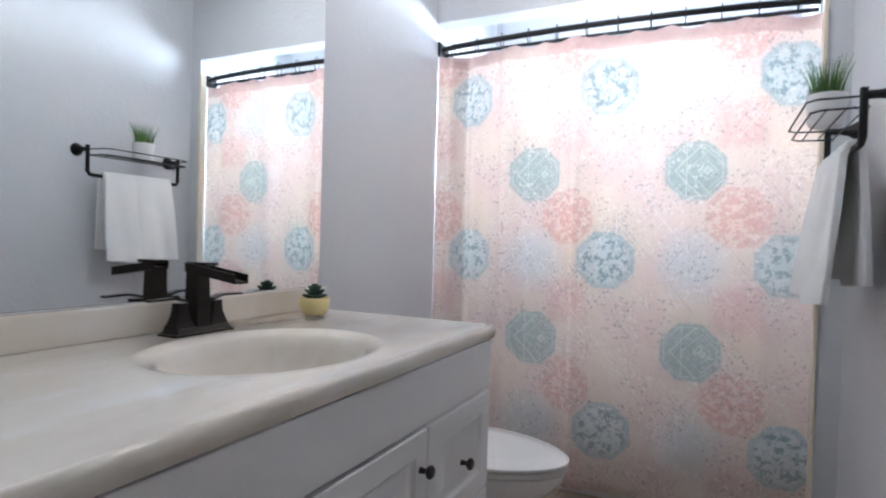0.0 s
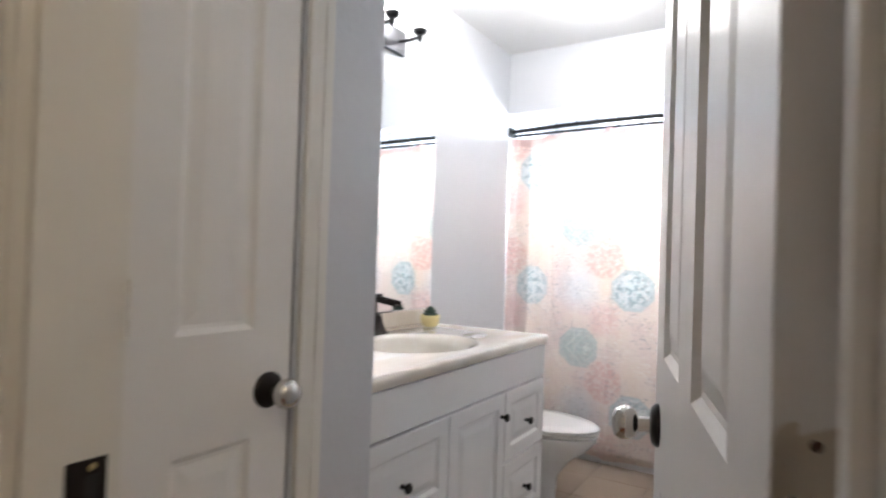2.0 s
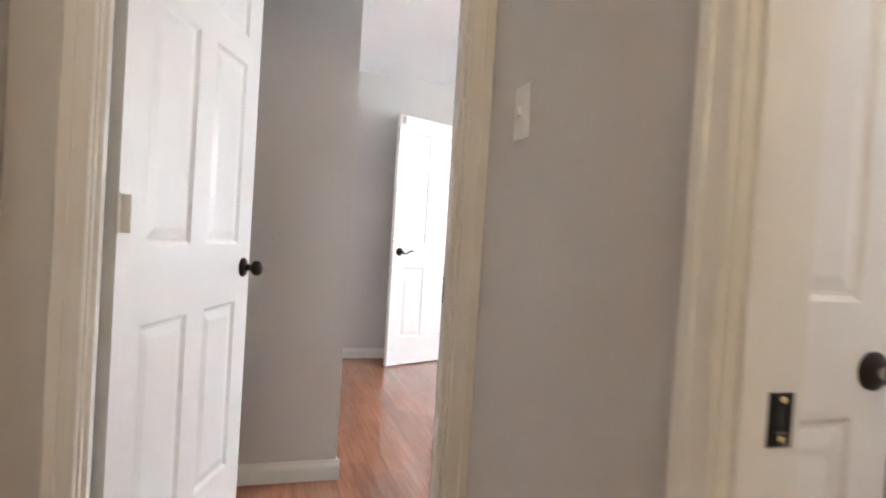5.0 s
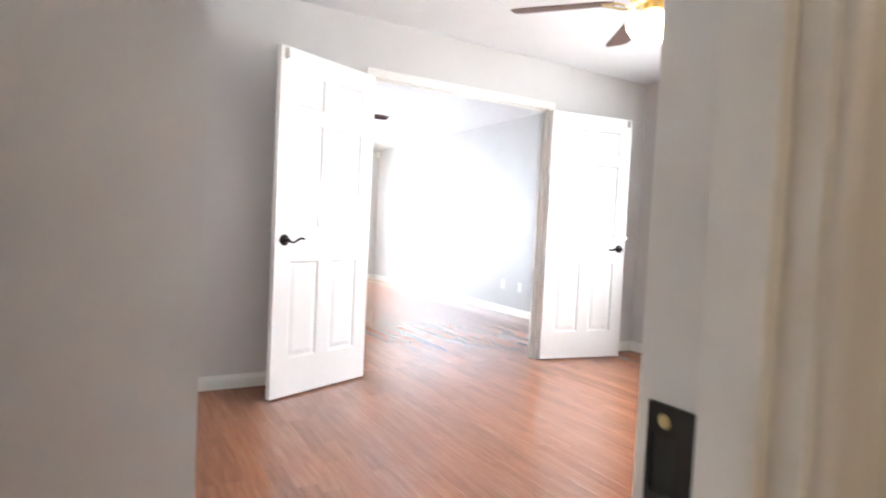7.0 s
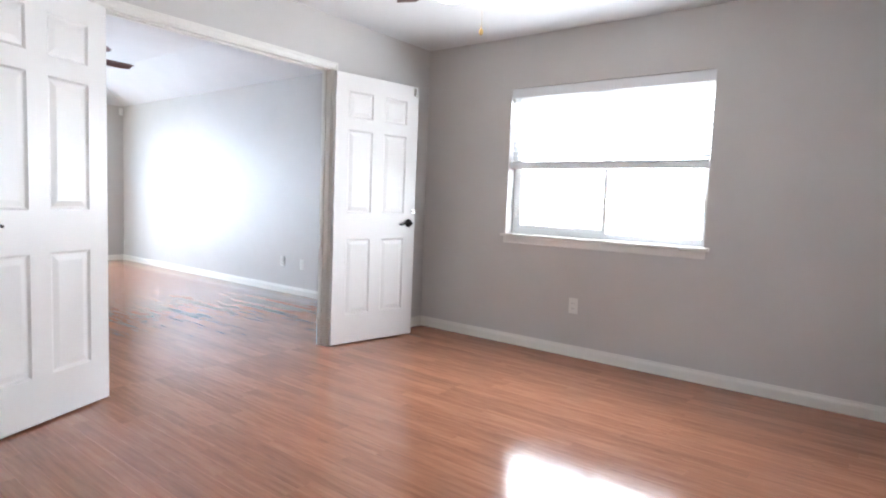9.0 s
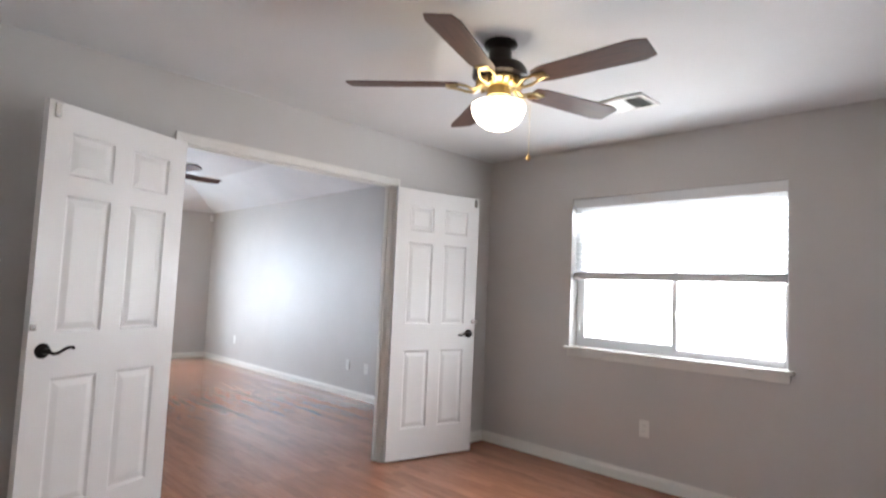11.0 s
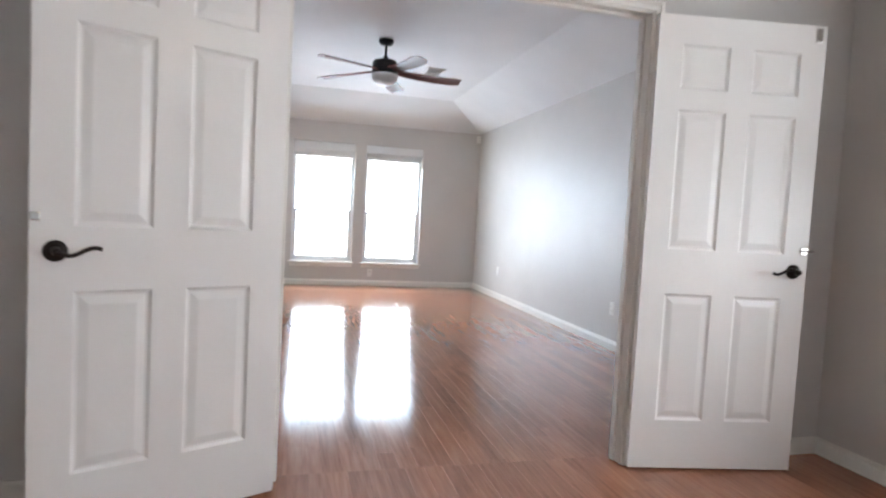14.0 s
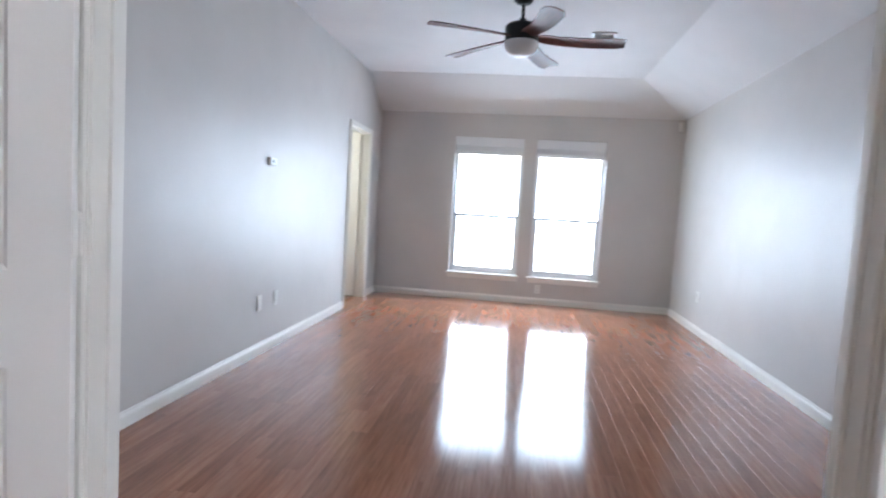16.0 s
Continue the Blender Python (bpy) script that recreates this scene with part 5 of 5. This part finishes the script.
def study_fan(m, start):
    ob = thing("ceiling_fan", "five-blade ceiling fan, dark housing, brass arms, lit bowl", "ceiling fan", m)
    bm = bmesh.new()
    lathe(bm, [(0, 0), (0.075, 0), (0.08, -0.012), (0.07, -0.03), (0.055, -0.04), (0.052, -0.10), (0, -0.10)], 32)
    part("canopy", bm, M_BLACK, ob, "dark bronze canopy", None, 40)
    bm = bmesh.new()
    lathe(bm, [(0, -0.100), (0.07, -0.100), (0.112, -0.112), (0.127, -0.135), (0.127, -0.165), (0.10, -0.180), (0, -0.180)], 40)
    part("motor_housing", bm, M_BLACK, ob, "dark bronze motor housing", None, 40)
    bm = bmesh.new()
    lathe(bm, [(0, -0.180), (0.098, -0.180), (0.105, -0.190), (0.085, -0.208), (0.06, -0.215), (0, -0.215)], 40)
    part("brass_band", bm, M_BRASS, ob, "vented polished brass band", None, 40)
    rib = boxes((0.07, 0.11, -0.004, 0.004, -0.212, -0.181), bevel=0.002)
    me = mesh_of("rib", rib, M_BRASS)
    for k in range(18):
        o = new("rib", me)
        o.parent, o.matrix_basis = ob, pose(0, 0, 0, 0, 0, 20 * k)
    bm = bmesh.new()
    lathe(bm, [(0, -0.215), (0.052, -0.215), (0.054, -0.255), (0.05, -0.260), (0.06, -0.270), (0.062, -0.280), (0.045, -0.290), (0, -0.290)], 32)
    part("switch_housing", bm, M_BRASS, ob, "brass switch housing", None, 40)
    bm = bmesh.new()
    lathe(bm, [(0, -0.285), (0.10, -0.287), (0.122, -0.296), (0.126, -0.312), (0.118, -0.342), (0.096, -0.376), (0.06, -0.402), (0.02, -0.415), (0, -0.416)], 40)
    part("glass_bowl", bm, M_GLOBE, ob, "lit frosted glass bowl", None, 60)
    bm = bmesh.new()
    tube(bm, [(0.09, 0.06, -0.265), (0.12, 0.08, -0.30), (0.12, 0.08, -0.53)], 0.0008, 6)
    part("pull_chain", bm, M_BRASS, ob)
    bm = bmesh.new()
    lathe(bm, [(0, -0.560), (0.008, -0.555), (0.011, -0.545), (0.006, -0.530), (0, -0.527)], 12, Matrix.Translation((0.12, 0.08, 0)))
    part("chain_pull", bm, M_BRASS, ob, "small brass pull", None, 40)
    bl = bmesh.new()
    fan_blade(bl, 0.19, 0.715, 0.115, 0.15, 0.006, -11)
    blade = mesh_of("blade", bl, M_WALNUT)
    ir = bmesh.new()
    for s in (-1, 1):
        tube(ir, [(0.085, s * 0.008, -0.005), (0.12, s * 0.02, -0.03), (0.155, s * 0.038, -0.02), (0.20, s * 0.03, -0.008), (0.235, s * 0.018, -0.008)], 0.0065, 8)
    add_box(ir, 0.20, 0.25, -0.028, 0.028, -0.011, -0.004, 0.002)
    iron = mesh_of("blade_iron", ir, M_BRASS, 40)
    for k in range(5):
        a = new("blade", blade)
        a["label"] = "dark walnut blade"
        a.parent, a.matrix_basis = ob, pose(0, 0, -0.198, 0, 0, start + 72 * k)
        b = new("blade_iron", iron)
        b["label"] = "scrolled brass blade arm"
        b.parent, b.matrix_basis = ob, pose(0, 0, -0.198, 0, 0, start + 72 * k)


study_fan(pose(-2.75, 1.475, CH - 0.001), 4)
bulb_lamp("study_fan_bulb", (-2.75, 1.475, 1.97), 0.06, 1.75, (1.0, 0.78, 0.50))


def bedroom_fan(m, start):
    ob = thing("ceiling_fan", "five-blade ceiling fan, black motor, mahogany blades, white bowl", "ceiling fan", m)
    bm = bmesh.new()
    lathe(bm, [(0, 0), (0.07, 0), (0.072, -0.02), (0.055, -0.045), (0.02, -0.055), (0, -0.055)], 32)
    part("canopy", bm, M_BLACKPL, ob, "", None, 40)
    bm = bmesh.new()
    lathe(bm, [(0, -0.05), (0.013, -0.05), (0.013, -0.150), (0.026, -0.155), (0.026, -0.185), (0, -0.185)], 20)
    part("downrod", bm, M_BLACKPL, ob, "", None, 40)
    bm = bmesh.new()
    lathe(bm, [(0, -0.175), (0.05, -0.178), (0.105, -0.195), (0.122, -0.215), (0.122, -0.305), (0.11, -0.320), (0, -0.320)], 40)
    part("motor_housing", bm, M_BLACKPL, ob, "black drum motor housing", None, 40)
    bm = bmesh.new()
    lathe(bm, [(0, -0.320), (0.122, -0.321), (0.126, -0.335), (0.115, -0.375), (0.085, -0.405), (0.04, -0.422), (0, -0.425)], 40)
    part("glass_bowl", bm, M_FROST, ob, "unlit white glass bowl", None, 60)
    bl = bmesh.new()
    fan_blade(bl, 0.115, 0.735, 0.10, 0.165, 0.007, -17, 0.03, 0.05)
    blade = mesh_of("blade", bl, M_MAHOG, 60)
    for k in range(5):
        a = new("blade", blade)
        a["label"] = "curved mahogany blade"
        a.parent, a.matrix_basis = ob, pose(0, 0, -0.28, 0, 0, start + 72 * k)


bedroom_fan(pose(-7.61, 1.505, 2.739), 16)


def vent(name, m, w, d):
    ob = thing(name, "white louvred ceiling air vent", "air vent", m)
    part("frame", boxes((-w / 2, w / 2, -d / 2, -d / 2 + 0.025, -0.012, 0), (-w / 2, w / 2, d / 2 - 0.025, d / 2, -0.012, 0), (-w / 2, -w / 2 + 0.025, -d / 2 + 0.025, d / 2 - 0.025, -0.012, 0),
                        (w / 2 - 0.025, w / 2, -d / 2 + 0.025, d / 2 - 0.025, -0.012, 0), bevel=0.002), M_PLAST, ob)
    part("backing", boxes((-w / 2 + 0.02, w / 2 - 0.02, -d / 2 + 0.02, d / 2 - 0.02, -0.003, 0)), M_DARK, ob)
    bm = bmesh.new()
    add_box(bm, -0.011, 0.011, -d / 2 + 0.026, d / 2 - 0.026, -0.0008, 0.0008)
    me = mesh_of("slat", bm, M_PLAST)
    n = int((w - 0.06) / 0.018)
    for k in range(n):
        s = new("slat", me)
        x = -w / 2 + 0.035 + k * (w - 0.07) / (n - 1)
        s.parent, s.matrix_basis = ob, pose(x, 0, -0.009, 0, 35 if x > 0 else -35, 0)
    return ob


vent("ceiling_vent", pose(-2.70, 2.59, CH - 0.001, 0, 0, 0), 0.30, 0.24)
vent("ceiling_vent", pose(-8.57, 2.19, 2.739, 0, 0, 0), 0.36, 0.21)


def outlet(m, label="white duplex wall outlet"):
    ob = thing("wall_outlet", label, "outlet", m)
    part("cover_plate", boxes((-0.036, 0.036, -0.006, -0.0005, -0.058, 0.058), bevel=0.003), M_PLAST, ob)
    for z in (-0.02, 0.02):
        r = part("receptacle", boxes((-0.017, 0.017, -0.0078, -0.0062, z - 0.014, z + 0.014), bevel=0.002), M_PLAST, ob)
        part("slot", boxes((-0.008, -0.006, -0.0084, -0.0079, z - 0.005, z + 0.005), (0.006, 0.008, -0.0084, -0.0079, z - 0.005, z + 0.005)), M_DARK, r, "dark slots")


outlet(pose(-2.928, YN, 0.385))
outlet(pose(-6.65, YC1, 0.365))
outlet(pose(-6.30, YC1, 0.355))
outlet(pose(-9.65, YC1, 0.39))
outlet(pose(XF, 1.86, 0.195, 0, 0, 90))
outlet(pose(-7.60, YC0, 0.39, 0, 0, 180))
outlet(pose(-7.323, YC0, 0.39, 0, 0, 180))


def switch(m):
    ob = thing("light_switch", "white toggle light switch beside a doorway", "light switch", m)
    part("cover_plate", boxes((-0.036, 0.036, -0.006, -0.0005, -0.058, 0.058), bevel=0.003), M_PLAST, ob)
    part("toggle", boxes((-0.005, 0.005, -0.018, -0.006, -0.008, 0.012), bevel=0.002), M_PLAST, ob)


switch(pose(-0.66, YS0, 1.36))
th = thing("thermostat", "small white thermostat on the bedroom wall", "thermostat", pose(-7.445, YC0, 1.452, 0, 0, 180))
part("case", boxes((-0.055, 0.055, -0.022, -0.0005, -0.03, 0.03), bevel=0.006), M_PLAST, th)
part("display", boxes((-0.03, 0.018, -0.0232, -0.0225, -0.008, 0.014)), mat("grey_display", (0.18, 0.20, 0.19), 0.3), th, "grey display")
de = thing("alarm_detector", "small white alarm detector in the corner", "detector", pose(XF + 0.045, YC1 - 0.045, 2.33, 0, 0, 135))
part("case", boxes((-0.032, 0.032, -0.02, 0.025, -0.055, 0.05), bevel=0.01), M_PLAST, de)

# ---- laminate boards, last ----
planks("floor_study", "glossy reddish laminate floor of the study", XW0, XB, -0.675, YN)
planks("floor_bedroom", "glossy reddish laminate floor of the bedroom", XF, XW0, YC0 - 0.06, YC1)
planks("floor_hall", "reddish laminate floor of the hallway", XN, 1.9, -1.53, YS0)
planks("floor_nook", "reddish laminate beside the study doorway", XB, XN, -0.675, -0.395)
planks("floor_entry", "reddish laminate floor at the study entry", -2.02, XN, -1.53, -0.675)
planks("floor_dressing", "reddish laminate floor of the small room", XF, -8.6, -1.53, YC0 - 0.06)
planks("floor_threshold", "reddish laminate under the bathroom door", JL, JR, YS0, YS1)
